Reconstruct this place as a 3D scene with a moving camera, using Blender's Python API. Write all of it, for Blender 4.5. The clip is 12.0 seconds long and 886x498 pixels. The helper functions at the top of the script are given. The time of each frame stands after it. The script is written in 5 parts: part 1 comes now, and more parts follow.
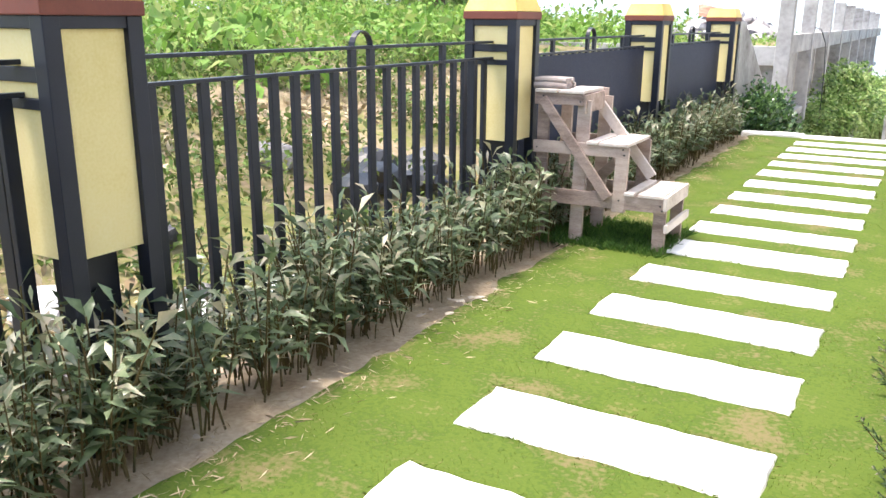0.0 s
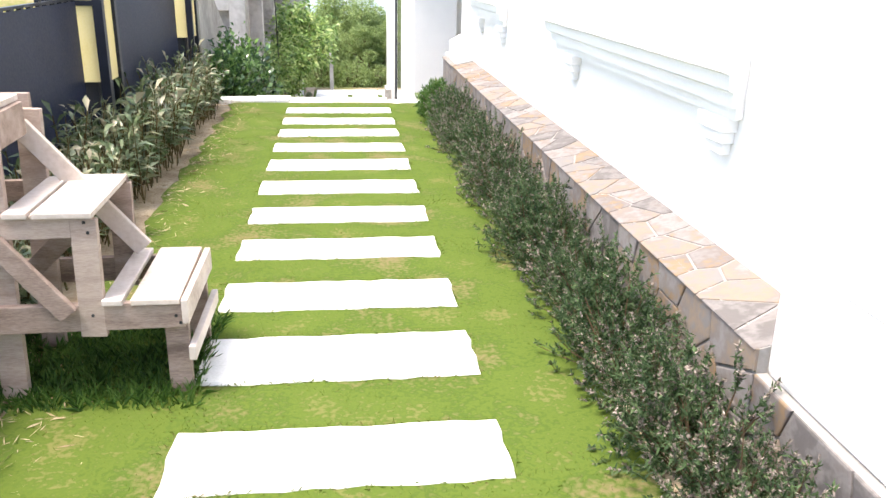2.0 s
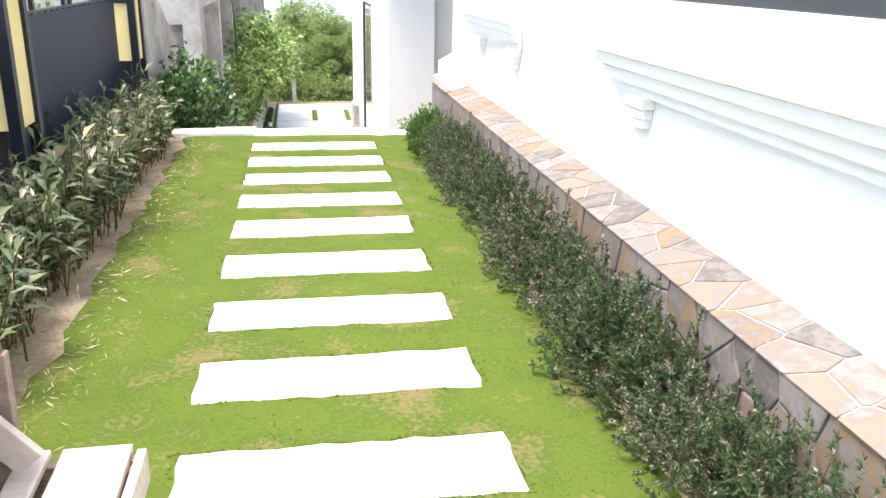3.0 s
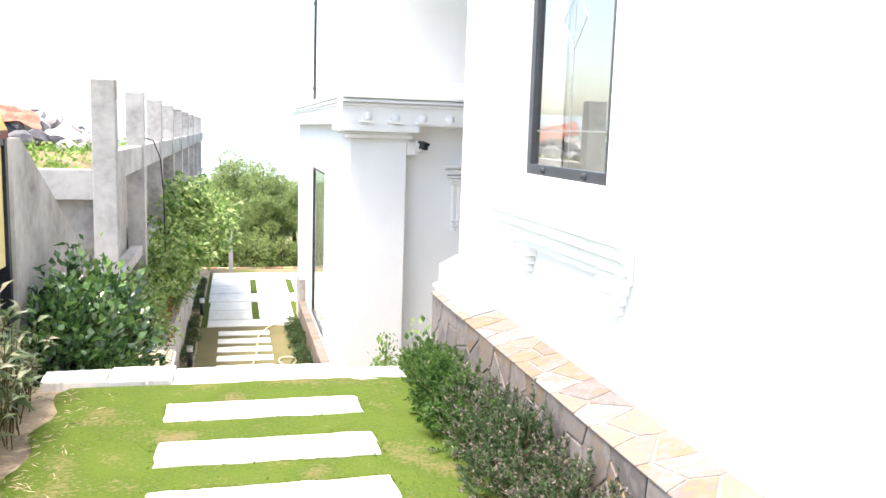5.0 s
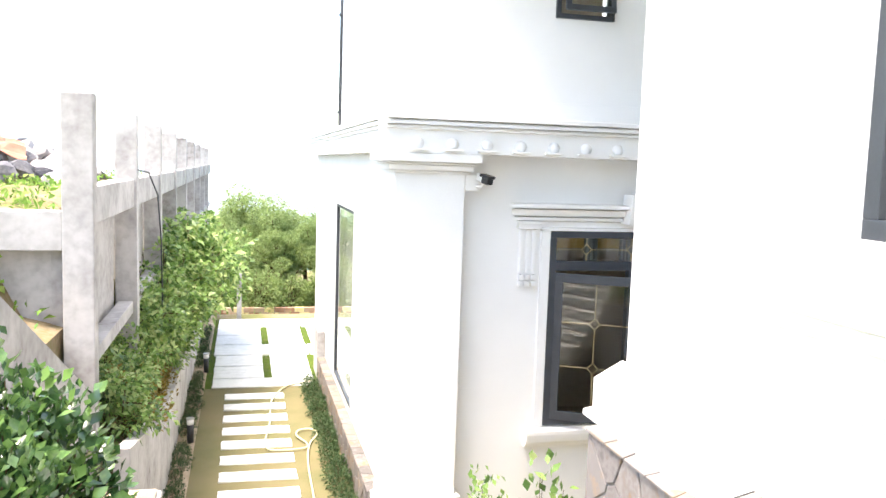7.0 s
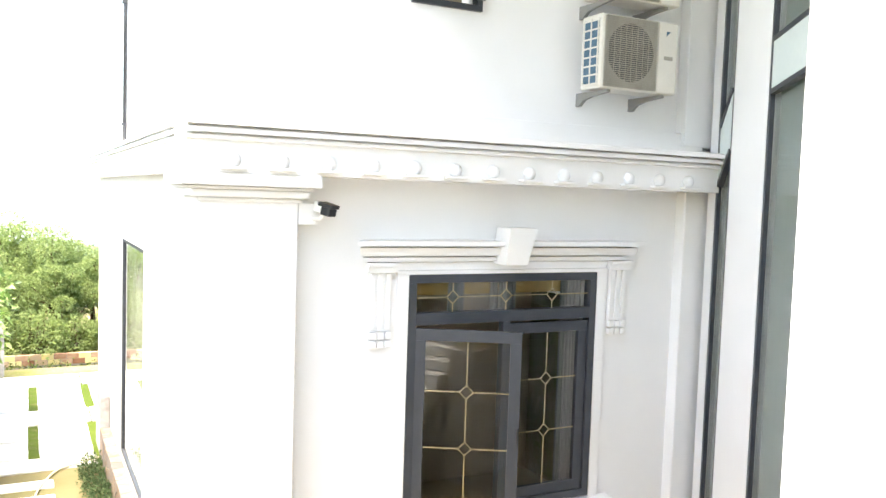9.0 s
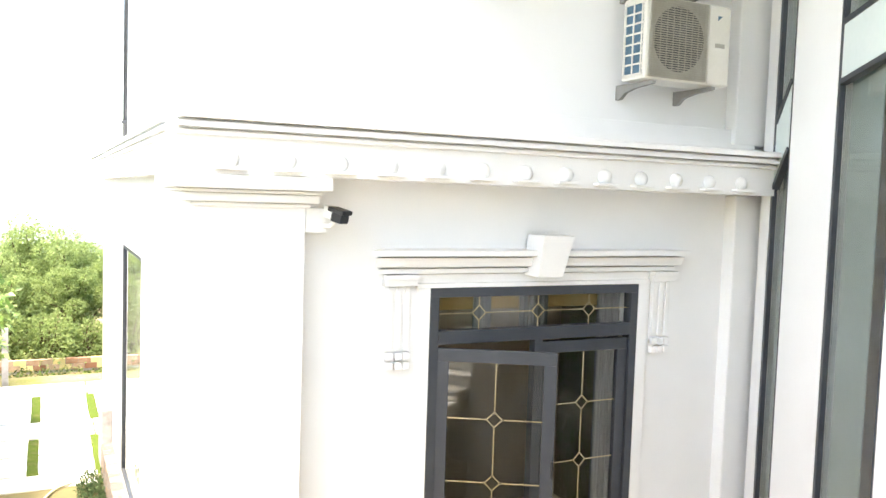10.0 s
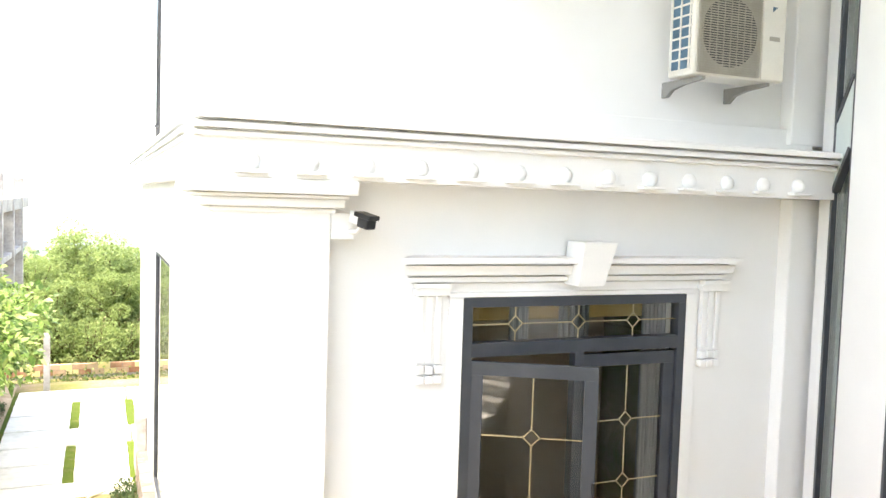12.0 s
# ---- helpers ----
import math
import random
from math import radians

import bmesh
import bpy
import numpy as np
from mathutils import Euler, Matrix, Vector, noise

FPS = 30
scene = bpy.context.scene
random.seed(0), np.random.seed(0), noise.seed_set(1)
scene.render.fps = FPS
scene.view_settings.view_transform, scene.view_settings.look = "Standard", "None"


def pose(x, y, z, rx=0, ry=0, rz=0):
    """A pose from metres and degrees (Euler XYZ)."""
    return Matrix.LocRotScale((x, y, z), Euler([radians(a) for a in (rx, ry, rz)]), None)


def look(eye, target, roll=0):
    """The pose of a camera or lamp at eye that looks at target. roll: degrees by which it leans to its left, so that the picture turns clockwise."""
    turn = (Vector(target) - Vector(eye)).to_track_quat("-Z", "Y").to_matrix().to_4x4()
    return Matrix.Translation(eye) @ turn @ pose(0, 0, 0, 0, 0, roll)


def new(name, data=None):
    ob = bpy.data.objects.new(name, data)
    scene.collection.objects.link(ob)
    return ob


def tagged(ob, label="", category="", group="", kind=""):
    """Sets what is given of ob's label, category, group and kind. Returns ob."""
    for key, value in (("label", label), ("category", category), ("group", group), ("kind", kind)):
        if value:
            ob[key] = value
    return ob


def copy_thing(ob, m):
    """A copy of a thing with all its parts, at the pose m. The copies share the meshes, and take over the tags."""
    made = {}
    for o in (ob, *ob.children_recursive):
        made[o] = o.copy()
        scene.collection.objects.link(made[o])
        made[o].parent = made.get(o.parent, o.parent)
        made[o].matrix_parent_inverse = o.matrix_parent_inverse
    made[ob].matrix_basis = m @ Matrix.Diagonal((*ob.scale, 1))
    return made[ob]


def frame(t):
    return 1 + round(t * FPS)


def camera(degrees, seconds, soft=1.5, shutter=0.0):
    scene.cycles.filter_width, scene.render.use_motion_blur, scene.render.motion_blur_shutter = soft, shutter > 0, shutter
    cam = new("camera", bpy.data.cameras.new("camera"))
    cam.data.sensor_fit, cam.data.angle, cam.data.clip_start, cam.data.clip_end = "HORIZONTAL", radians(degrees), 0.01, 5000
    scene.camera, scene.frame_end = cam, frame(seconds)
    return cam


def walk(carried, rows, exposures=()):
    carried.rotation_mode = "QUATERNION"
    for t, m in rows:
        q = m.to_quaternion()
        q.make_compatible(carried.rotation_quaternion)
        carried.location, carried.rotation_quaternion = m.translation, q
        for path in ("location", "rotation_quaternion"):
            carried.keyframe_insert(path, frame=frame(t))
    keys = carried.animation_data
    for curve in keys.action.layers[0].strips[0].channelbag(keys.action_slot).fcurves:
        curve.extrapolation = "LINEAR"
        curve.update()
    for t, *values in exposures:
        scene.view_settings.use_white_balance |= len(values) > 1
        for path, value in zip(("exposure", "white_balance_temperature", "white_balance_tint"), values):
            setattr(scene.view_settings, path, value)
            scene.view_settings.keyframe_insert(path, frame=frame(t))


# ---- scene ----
cam = camera(56.8, 12.0)
PATH = [
    (0, (0.312, 0.423, 1.614), (-0.658, 2.087, 1.075), 0.4),
    (0.5, (0.0, 1.083, 1.635), (-0.667, 2.881, 1.068), 0.2),
    (1, (-0.236, 1.707, 1.655), (-0.31, 3.561, 0.908), 0.4),
    (1.5, (-0.414, 2.394, 1.665), (-0.394, 4.267, 0.964), 0.6),
    (2, (-0.567, 3.103, 1.652), (-0.329, 4.975, 0.991), 1.2),
    (2.5, (-0.666, 3.87, 1.657), (-0.352, 5.729, 0.99), 1.5),
    (2.7, (-0.704, 4.181, 1.656), (-0.387, 6.044, 1.001), 1.3),
    (4.3, (-0.738, 6.525, 1.757), (-0.326, 8.38, 1.134), 1.8),
    (4.5, (-0.734, 6.862, 1.756), (-0.323, 8.745, 1.22), 1.8),
    (5, (-0.777, 7.588, 1.761), (-0.286, 9.506, 1.479), 1.9),
    (5.5, (-0.806, 8.269, 1.712), (-0.263, 10.193, 1.646), 1.7),
    (6, (-0.822, 8.986, 1.686), (-0.353, 10.925, 1.539), 1.7),
    (6.5, (-0.854, 9.683, 1.71), (-0.391, 11.619, 1.517), 1.5),
    (6.7, (-0.867, 9.954, 1.705), (-0.399, 11.888, 1.5), 1.7),
    (8.3, (-0.538, 12.13, 1.728), (0.033, 14.037, 1.536), 2.0),
    (8.5, (-0.51, 12.362, 1.711), (0.167, 14.235, 1.529), 1.9),
    (9, (-0.427, 12.821, 1.703), (0.484, 14.597, 1.574), 1.9),
    (9.5, (-0.23, 13.283, 1.716), (0.685, 15.057, 1.593), 1.8),
    (10, (-0.101, 13.644, 1.722), (0.775, 15.438, 1.595), 1.9),
    (10.5, (-0.027, 13.969, 1.762), (0.845, 15.765, 1.642), 1.9),
    (11, (0.072, 14.053, 1.743), (0.861, 15.887, 1.625), 1.8),
    (11.5, (0.107, 14.061, 1.699), (0.889, 15.898, 1.581), 2.0),
    (12, (0.14, 13.962, 1.714), (0.92, 15.8, 1.597), 1.8),
]
walk(cam, [(t, look(eye, target, roll)) for t, eye, target, roll in PATH],
     exposures=[(0.0, 1.95, 6700, 10), (2.7, 1.9, 6900, 10), (4.5, 1.97, 6900, 10), (5.2, 2.15, 6950, 10), (6.5, 2.36, 7000, 10), (8.3, 2.64, 7300, 10), (9.5, 2.86, 7600, 9), (12.0, 2.9, 7800, 9)])

# ---- daylight: bright hazy sky, soft high sun ----
SUN_UP, SUN_ROUND = 70.0, 252.0
world = bpy.data.worlds.new("sky")
scene.world = world
world.use_nodes = True
sky_nodes, sky_links = world.node_tree.nodes, world.node_tree.links
sky = sky_nodes.new("ShaderNodeTexSky")
sky.sky_type, sky.sun_disc = "NISHITA", False
sky.sun_elevation, sky.sun_rotation = radians(SUN_UP), radians(SUN_ROUND)
sky.air_density, sky.dust_density, sky.ozone_density = 1.0, 2.5, 1.0
sky_links.new(sky.outputs["Color"], sky_nodes["Background"].inputs["Color"])
sky_nodes["Background"].inputs["Strength"].default_value = 0.15
sun_data = bpy.data.lights.new("sun", "SUN")
sun_data.energy, sun_data.angle, sun_data.color = 1.9, radians(20.0), (1.0, 0.94, 0.86)
sun = new("sun", sun_data)
sun_way = Vector((math.sin(radians(SUN_ROUND)) * math.cos(radians(SUN_UP)), math.cos(radians(SUN_ROUND)) * math.cos(radians(SUN_UP)), math.sin(radians(SUN_UP))))
sun.matrix_world = look(sun_way * 60, (0, 0, 0))


# ---- materials ----
def surface(name, colours, scale=4.0, rough=0.7, bump=0.2, grain=60.0, metal=0.0, gloss=0.5, piece=0.0, island=0.0, stretch=(1, 1, 1), spread=(0.3, 0.7), through_light=0.0, rough_span=0.12):
    """A node material: colours mixed by a broad and a fine noise, fine relief, optional variation from piece to piece."""
    m = bpy.data.materials.new(name)
    m.use_nodes = True
    n, l = m.node_tree.nodes, m.node_tree.links
    p = n["Principled BSDF"]
    place = n.new("ShaderNodeTexCoord")
    mapping = n.new("ShaderNodeMapping")
    mapping.inputs["Scale"].default_value = stretch
    l.new(place.outputs["Object"], mapping.inputs["Vector"])
    broad, fine = n.new("ShaderNodeTexNoise"), n.new("ShaderNodeTexNoise")
    for tex, size, detail in ((broad, scale, 5.0), (fine, grain, 3.0)):
        tex.inputs["Scale"].default_value, tex.inputs["Detail"].default_value = size, detail
        l.new(mapping.outputs["Vector"], tex.inputs["Vector"])
    both = n.new("ShaderNodeMix")
    both.data_type = "FLOAT"
    both.inputs[0].default_value = 0.35
    l.new(broad.outputs["Fac"], both.inputs[2])
    l.new(fine.outputs["Fac"], both.inputs[3])
    value = both.outputs[0]
    for amount, node_kind, socket in ((piece, "ShaderNodeObjectInfo", "Random"), (island, "ShaderNodeNewGeometry", "Random Per Island")):
        if amount:
            info, centre, add = n.new(node_kind), n.new("ShaderNodeMath"), n.new("ShaderNodeMath")
            centre.operation, centre.inputs[1].default_value = "SUBTRACT", 0.5
            add.operation, add.inputs[1].default_value = "MULTIPLY_ADD", amount
            l.new(info.outputs[socket], centre.inputs[0])
            l.new(centre.outputs[0], add.inputs[0])
            l.new(value, add.inputs[2])
            value = add.outputs[0]
    ramp = n.new("ShaderNodeValToRGB")
    steps = ramp.color_ramp.elements
    while len(steps) < len(colours):
        steps.new(0.5)
    for k, c in enumerate(colours):
        steps[k].position = spread[0] + (spread[1] - spread[0]) * k / max(1, len(colours) - 1)
        steps[k].color = (*c, 1)
    l.new(value, ramp.inputs["Fac"])
    l.new(ramp.outputs["Color"], p.inputs["Base Color"])
    span = n.new("ShaderNodeMapRange")
    span.inputs["To Min"].default_value, span.inputs["To Max"].default_value = max(0.02, rough - rough_span), min(1, rough + rough_span)
    l.new(fine.outputs["Fac"], span.inputs["Value"])
    l.new(span.outputs["Result"], p.inputs["Roughness"])
    p.inputs["Metallic"].default_value, p.inputs["Specular IOR Level"].default_value = metal, gloss
    if bump:
        relief = n.new("ShaderNodeBump")
        relief.inputs["Strength"].default_value, relief.inputs["Distance"].default_value = bump, 0.01
        l.new(both.outputs[0], relief.inputs["Height"])
        l.new(relief.outputs["Normal"], p.inputs["Normal"])
    if through_light:
        veil, mix = n.new("ShaderNodeBsdfTranslucent"), n.new("ShaderNodeMixShader")
        mix.inputs["Fac"].default_value = through_light
        l.new(ramp.outputs["Color"], veil.inputs["Color"])
        l.new(p.outputs["BSDF"], mix.inputs[1])
        l.new(veil.outputs["BSDF"], mix.inputs[2])
        l.new(mix.outputs["Shader"], n["Material Output"].inputs["Surface"])
    return m


def pane_glass(name, tint, rough=0.01):
    m = bpy.data.materials.new(name)
    m.use_nodes = True
    p = m.node_tree.nodes["Principled BSDF"]
    p.inputs["Base Color"].default_value = (*tint, 1)
    p.inputs["Transmission Weight"].default_value, p.inputs["Roughness"].default_value, p.inputs["IOR"].default_value = 1.0, rough, 1.5
    return m


WHITE = surface("white_masonry_paint", [(0.79, 0.79, 0.785), (0.85, 0.85, 0.845)], 1.3, 0.75, 0.06, 90, gloss=0.3)
TRIM = surface("white_stucco_trim", [(0.79, 0.79, 0.785), (0.85, 0.85, 0.845)], 2.0, 0.65, 0.05, 70, gloss=0.35)
SLAB = surface("white_stone_slab", [(0.62, 0.61, 0.58), (0.76, 0.75, 0.73), (0.8, 0.79, 0.78)], 5, 0.8, 0.25, 80, piece=0.15)
LAWN = surface("lawn_turf", [(0.158, 0.132, 0.065), (0.111, 0.122, 0.039), (0.061, 0.1, 0.018), (0.087, 0.122, 0.023), (0.074, 0.112, 0.021), (0.137, 0.138, 0.047)], 2.3, 0.95, 0.35, 38, gloss=0.05, spread=(0.36, 0.64))
LOWLAWN = surface("dry_lawn_turf", [(0.2, 0.16, 0.09), (0.17, 0.15, 0.078), (0.12, 0.125, 0.056)], 1.2, 0.9, 0.6, 120, gloss=0.1)
SOIL = surface("bare_sandy_soil", [(0.26, 0.19, 0.13), (0.42, 0.335, 0.24), (0.58, 0.49, 0.37)], 4.0, 0.95, 0.9, 40, gloss=0.1)
WASTE = surface("waste_ground", [(0.12, 0.14, 0.04), (0.17, 0.17, 0.06), (0.26, 0.2, 0.13), (0.36, 0.3, 0.21)], 0.8, 0.95, 0.8, 14, gloss=0.1)
CONCRETE = surface("weathered_concrete", [(0.15, 0.13, 0.122), (0.34, 0.322, 0.312), (0.47, 0.455, 0.445), (0.55, 0.535, 0.525)], 1.7, 0.9, 0.6, 11, gloss=0.2, spread=(0.24, 0.72))
NAVY = surface("navy_painted_steel", [(0.008, 0.01, 0.018), (0.014, 0.017, 0.03)], 6, 0.42, 0.05, 90, gloss=0.4)
SHEET = surface("navy_sheet_metal", [(0.008, 0.012, 0.034), (0.012, 0.018, 0.05)], 3, 0.5, 0.05, 60, gloss=0.3)
CREAM = surface("cream_yellow_panel", [(0.66, 0.53, 0.22), (0.73, 0.61, 0.3), (0.76, 0.65, 0.36)], 3, 0.55, 0.04, 80, gloss=0.3)
BROWNCAP = surface("red_brown_cap_paint", [(0.13, 0.03, 0.02), (0.2, 0.055, 0.035)], 6, 0.6, 0.1, 70)
YELLOWCAP = surface("faded_yellow_cap", [(0.66, 0.45, 0.07), (0.78, 0.6, 0.2)], 4, 0.5, 0.1, 60)
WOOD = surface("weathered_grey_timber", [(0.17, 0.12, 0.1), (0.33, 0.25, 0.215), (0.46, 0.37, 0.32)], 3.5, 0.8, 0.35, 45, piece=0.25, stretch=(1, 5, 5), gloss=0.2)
# Paler copy of WOOD; skylight on the treads is put into its colour.
PALEWOOD = surface("pale_lit_worn_timber", [(0.36, 0.29, 0.25), (0.56, 0.48, 0.43), (0.66, 0.59, 0.55)], 3.5, 0.75, 0.3, 45, piece=0.2, gloss=0.25)
CHARCOAL = surface("charcoal_aluminium", [(0.034, 0.039, 0.048), (0.052, 0.058, 0.07)], 4, 0.36, 0.03, 100, gloss=0.5)
STONES = surface("slate_and_sandstone_cladding", [(0.135, 0.122, 0.118), (0.205, 0.188, 0.182), (0.17, 0.145, 0.135), (0.24, 0.165, 0.1), (0.205, 0.178, 0.165), (0.24, 0.222, 0.216), (0.2, 0.172, 0.158), (0.245, 0.19, 0.145), (0.2, 0.184, 0.178)], 9.0, 0.75, 0.45, 25, piece=0.9, spread=(0.1, 0.9), gloss=0.15)
MORTAR = surface("grey_mortar", [(0.26, 0.245, 0.232), (0.35, 0.335, 0.32)], 8, 0.95, 0.5, 60, gloss=0.1)
GLASS = pane_glass("clear_window_glass", (0.9, 0.94, 0.92))
COATED = pane_glass("reflecting_window_glass", (0.86, 0.9, 0.9))
COATED.node_tree.nodes["Principled BSDF"].inputs["IOR"].default_value = 2.1
BARK = surface("brown_bark", [(0.06, 0.04, 0.025), (0.15, 0.1, 0.06)], 9, 0.9, 0.6, 50, gloss=0.1)
STALK = surface("brown_green_stalk", [(0.1, 0.06, 0.03), (0.09, 0.085, 0.03)], 9, 0.8, 0.2, 50, gloss=0.2)
LEAF_BED = surface("olive_green_leaf", [(0.07, 0.105, 0.048), (0.13, 0.18, 0.085), (0.22, 0.265, 0.15), (0.4, 0.35, 0.25)], 5, 0.34, 0.1, 40, island=0.55, gloss=0.5, through_light=0.25, spread=(0.25, 0.8))
LEAF_HEDGE = surface("dark_hedge_leaf", [(0.04, 0.07, 0.034), (0.07, 0.115, 0.05), (0.115, 0.165, 0.078)], 4, 0.75, 0.1, 40, island=0.4, gloss=0.12, through_light=0.3)
TIPS = surface("dusky_pink_hedge_tips", [(0.15, 0.125, 0.105), (0.22, 0.182, 0.155), (0.31, 0.262, 0.228)], 5, 0.8, 0.1, 40, island=0.5, gloss=0.1)
LEAF_FERN = surface("fresh_green_fern_leaf", [(0.03, 0.08, 0.015), (0.07, 0.15, 0.03), (0.12, 0.22, 0.05)], 4, 0.55, 0.1, 40, island=0.5, gloss=0.3, through_light=0.35)
LEAF_GLOSSY = surface("glossy_dark_green_leaf", [(0.036, 0.082, 0.032), (0.07, 0.15, 0.05), (0.18, 0.32, 0.09)], 3, 0.2, 0.05, 30, island=0.5, gloss=0.9, through_light=0.2)
LEAF_LIGHT = surface("light_green_shrub_leaf", [(0.08, 0.155, 0.04), (0.17, 0.29, 0.07), (0.28, 0.42, 0.12), (0.4, 0.48, 0.19)], 2, 0.4, 0.05, 30, island=0.5, gloss=0.5, through_light=0.42)
LEAF_RUST = surface("rusty_yellow_leaf", [(0.12, 0.1, 0.02), (0.24, 0.16, 0.03), (0.3, 0.22, 0.06)], 2, 0.5, 0.05, 30, island=0.5, gloss=0.4, through_light=0.3)
# Leaf greens brightened to carry some of the haze over the trees.
LEAF_TREE = surface("woodland_leaf", [(0.15, 0.21, 0.08), (0.25, 0.33, 0.12), (0.36, 0.43, 0.19)], 0.35, 0.75, 0.05, 10, island=0.3, gloss=0.1, through_light=0.45)
SCRUB = surface("dull_weed_leaf", [(0.05, 0.08, 0.02), (0.085, 0.14, 0.032), (0.13, 0.2, 0.045), (0.2, 0.2, 0.08)], 0.8, 0.6, 0.05, 20, island=0.5, gloss=0.2, through_light=0.3)
WEED = surface("weed_leaf", [(0.085, 0.16, 0.03), (0.15, 0.29, 0.05), (0.22, 0.38, 0.075), (0.29, 0.35, 0.11)], 0.8, 0.6, 0.05, 20, island=0.5, gloss=0.2, through_light=0.35)
BLADE = surface("grass_blade", [(0.210, 0.178, 0.088), (0.152, 0.168, 0.053), (0.084, 0.138, 0.025), (0.121, 0.168, 0.032), (0.102, 0.155, 0.029), (0.189, 0.19, 0.065)], 2.3, 0.8, 0.0, 38, island=0.2, gloss=0.02, through_light=0.5, spread=(0.36, 0.64))
STRAW = surface("dry_straw", [(0.28, 0.21, 0.13), (0.5, 0.41, 0.28)], 5, 0.9, 0.1, 30, island=0.5, gloss=0.1)
RUBBLE = surface("mixed_rubble", [(0.05, 0.05, 0.06), (0.2, 0.19, 0.2), (0.42, 0.38, 0.36), (0.62, 0.6, 0.6)], 1, 0.9, 0.3, 20, piece=0.9, gloss=0.2, spread=(0.1, 0.9))
REDCLOTH = surface("red_orange_tarp", [(0.42, 0.13, 0.08), (0.55, 0.24, 0.16)], 3, 0.7, 0.3, 30)
BRICK = surface("orange_painted_brick", [(0.3, 0.14, 0.08), (0.42, 0.24, 0.15), (0.5, 0.36, 0.25)], 4, 0.8, 0.3, 40, piece=0.6)
TERRACOTTA = surface("terracotta_deck_board", [(0.25, 0.165, 0.11), (0.32, 0.22, 0.152)], 3, 0.6, 0.2, 40, piece=0.3)
BEIGE = surface("beige_fascia_tile", [(0.248, 0.183, 0.119), (0.298, 0.228, 0.158)], 2, 0.5, 0.1, 40)
STEEL = surface("brushed_steel_nosing", [(0.45, 0.45, 0.46), (0.6, 0.6, 0.61)], 8, 0.35, 0.05, 90, metal=0.9)
BLACK = surface("black_powder_coated_steel", [(0.012, 0.013, 0.016), (0.025, 0.026, 0.03)], 5, 0.45, 0.05, 80)
IVORY = surface("ivory_enamelled_sheet", [(0.62, 0.6, 0.54), (0.7, 0.68, 0.62)], 2, 0.4, 0.03, 60, gloss=0.4)
GRILLE = surface("grey_beige_grille", [(0.3, 0.28, 0.24), (0.4, 0.38, 0.33)], 5, 0.5, 0.05, 60)
FINS = surface("blue_coated_fins", [(0.04, 0.1, 0.15), (0.1, 0.19, 0.27)], 10, 0.4, 0.1, 90, metal=0.3)
GOLD = surface("brass_came", [(0.55, 0.45, 0.25), (0.7, 0.6, 0.38)], 9, 0.3, 0.05, 80, metal=0.8)
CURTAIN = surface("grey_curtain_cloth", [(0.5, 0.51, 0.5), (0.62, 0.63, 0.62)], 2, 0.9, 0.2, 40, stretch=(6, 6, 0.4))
# Grey for added sheets and strips that imitate reflections in window glass.
PANE_GREY = surface("grey_pane_veil", [(0.16, 0.16, 0.155), (0.24, 0.24, 0.235)], 2, 0.9, 0.2, 40)
AMBER = surface("amber_pelmet_cloth", [(0.42, 0.26, 0.08), (0.56, 0.38, 0.15)], 3, 0.8, 0.2, 40)
FROST = surface("pale_back_painted_glass", [(0.6, 0.68, 0.665), (0.66, 0.73, 0.715)], 1, 0.15, 0.0, 20, gloss=0.5)
DULLSTEEL = surface("dull_grey_bracket_paint", [(0.2, 0.195, 0.185), (0.28, 0.275, 0.26)], 5, 0.55, 0.05, 60)
# Grey-green that paints the sky and wall reflection of the stair panes.
PANE_SHEEN = surface("grey_green_pane_sheen", [(0.3, 0.35, 0.325), (0.4, 0.45, 0.425)], 1.5, 0.7, 0.05, 40)
# Distance haze is mixed into this dull foliage colour.
LEAF_HAZE = surface("haze_tinted_far_foliage", [(0.11, 0.16, 0.1), (0.19, 0.25, 0.17), (0.25, 0.31, 0.22)], 0.2, 0.9, 0.0, 3, island=0.4, gloss=0.0)
SAND = surface("pale_sandy_stone", [(0.396, 0.33, 0.264), (0.607, 0.528, 0.436)], 6, 0.9, 0.4, 40)
HOSE = surface("cream_garden_hose", [(0.6, 0.54, 0.34), (0.7, 0.65, 0.46)], 8, 0.45, 0.05, 60)
SPLIT = surface("grey_split_cane", [(0.22, 0.18, 0.17), (0.36, 0.31, 0.29)], 6, 0.85, 0.3, 40, piece=0.4)
# Pale bluish colour paints the air's haze onto the hills.
HAZE = surface("haze_tinted_far_hillside", [(0.27, 0.33, 0.35), (0.36, 0.42, 0.44)], 0.01, 0.95, 0.0, 0.2, gloss=0.0)
ROOM = surface("dim_room_plaster", [(0.3, 0.24, 0.175), (0.42, 0.34, 0.25)], 1, 0.9, 0.1, 30)


# ---- shapes ----
def slab(bm, x0, x1, y0, y1, z0, z1, bevel=0.0, m=None):
    """Adds a box to bm, its edges rounded by bevel, moved by m."""
    made = bmesh.ops.create_cube(bm, size=1.0)["verts"]
    bmesh.ops.transform(bm, matrix=Matrix.Translation(((x0 + x1) / 2, (y0 + y1) / 2, (z0 + z1) / 2)) @ Matrix.Diagonal((x1 - x0, y1 - y0, z1 - z0, 1)), verts=made)
    if bevel:
        edges = list({e for v in made for e in v.link_edges})
        made = list({v for f in bmesh.ops.bevel(bm, geom=edges, offset=bevel, segments=2, affect="EDGES", profile=0.6)["faces"] for v in f.verts} | {v for v in made if v.is_valid})
    if m is not None:
        bmesh.ops.transform(bm, matrix=m, verts=[v for v in made if v.is_valid])
    return bm


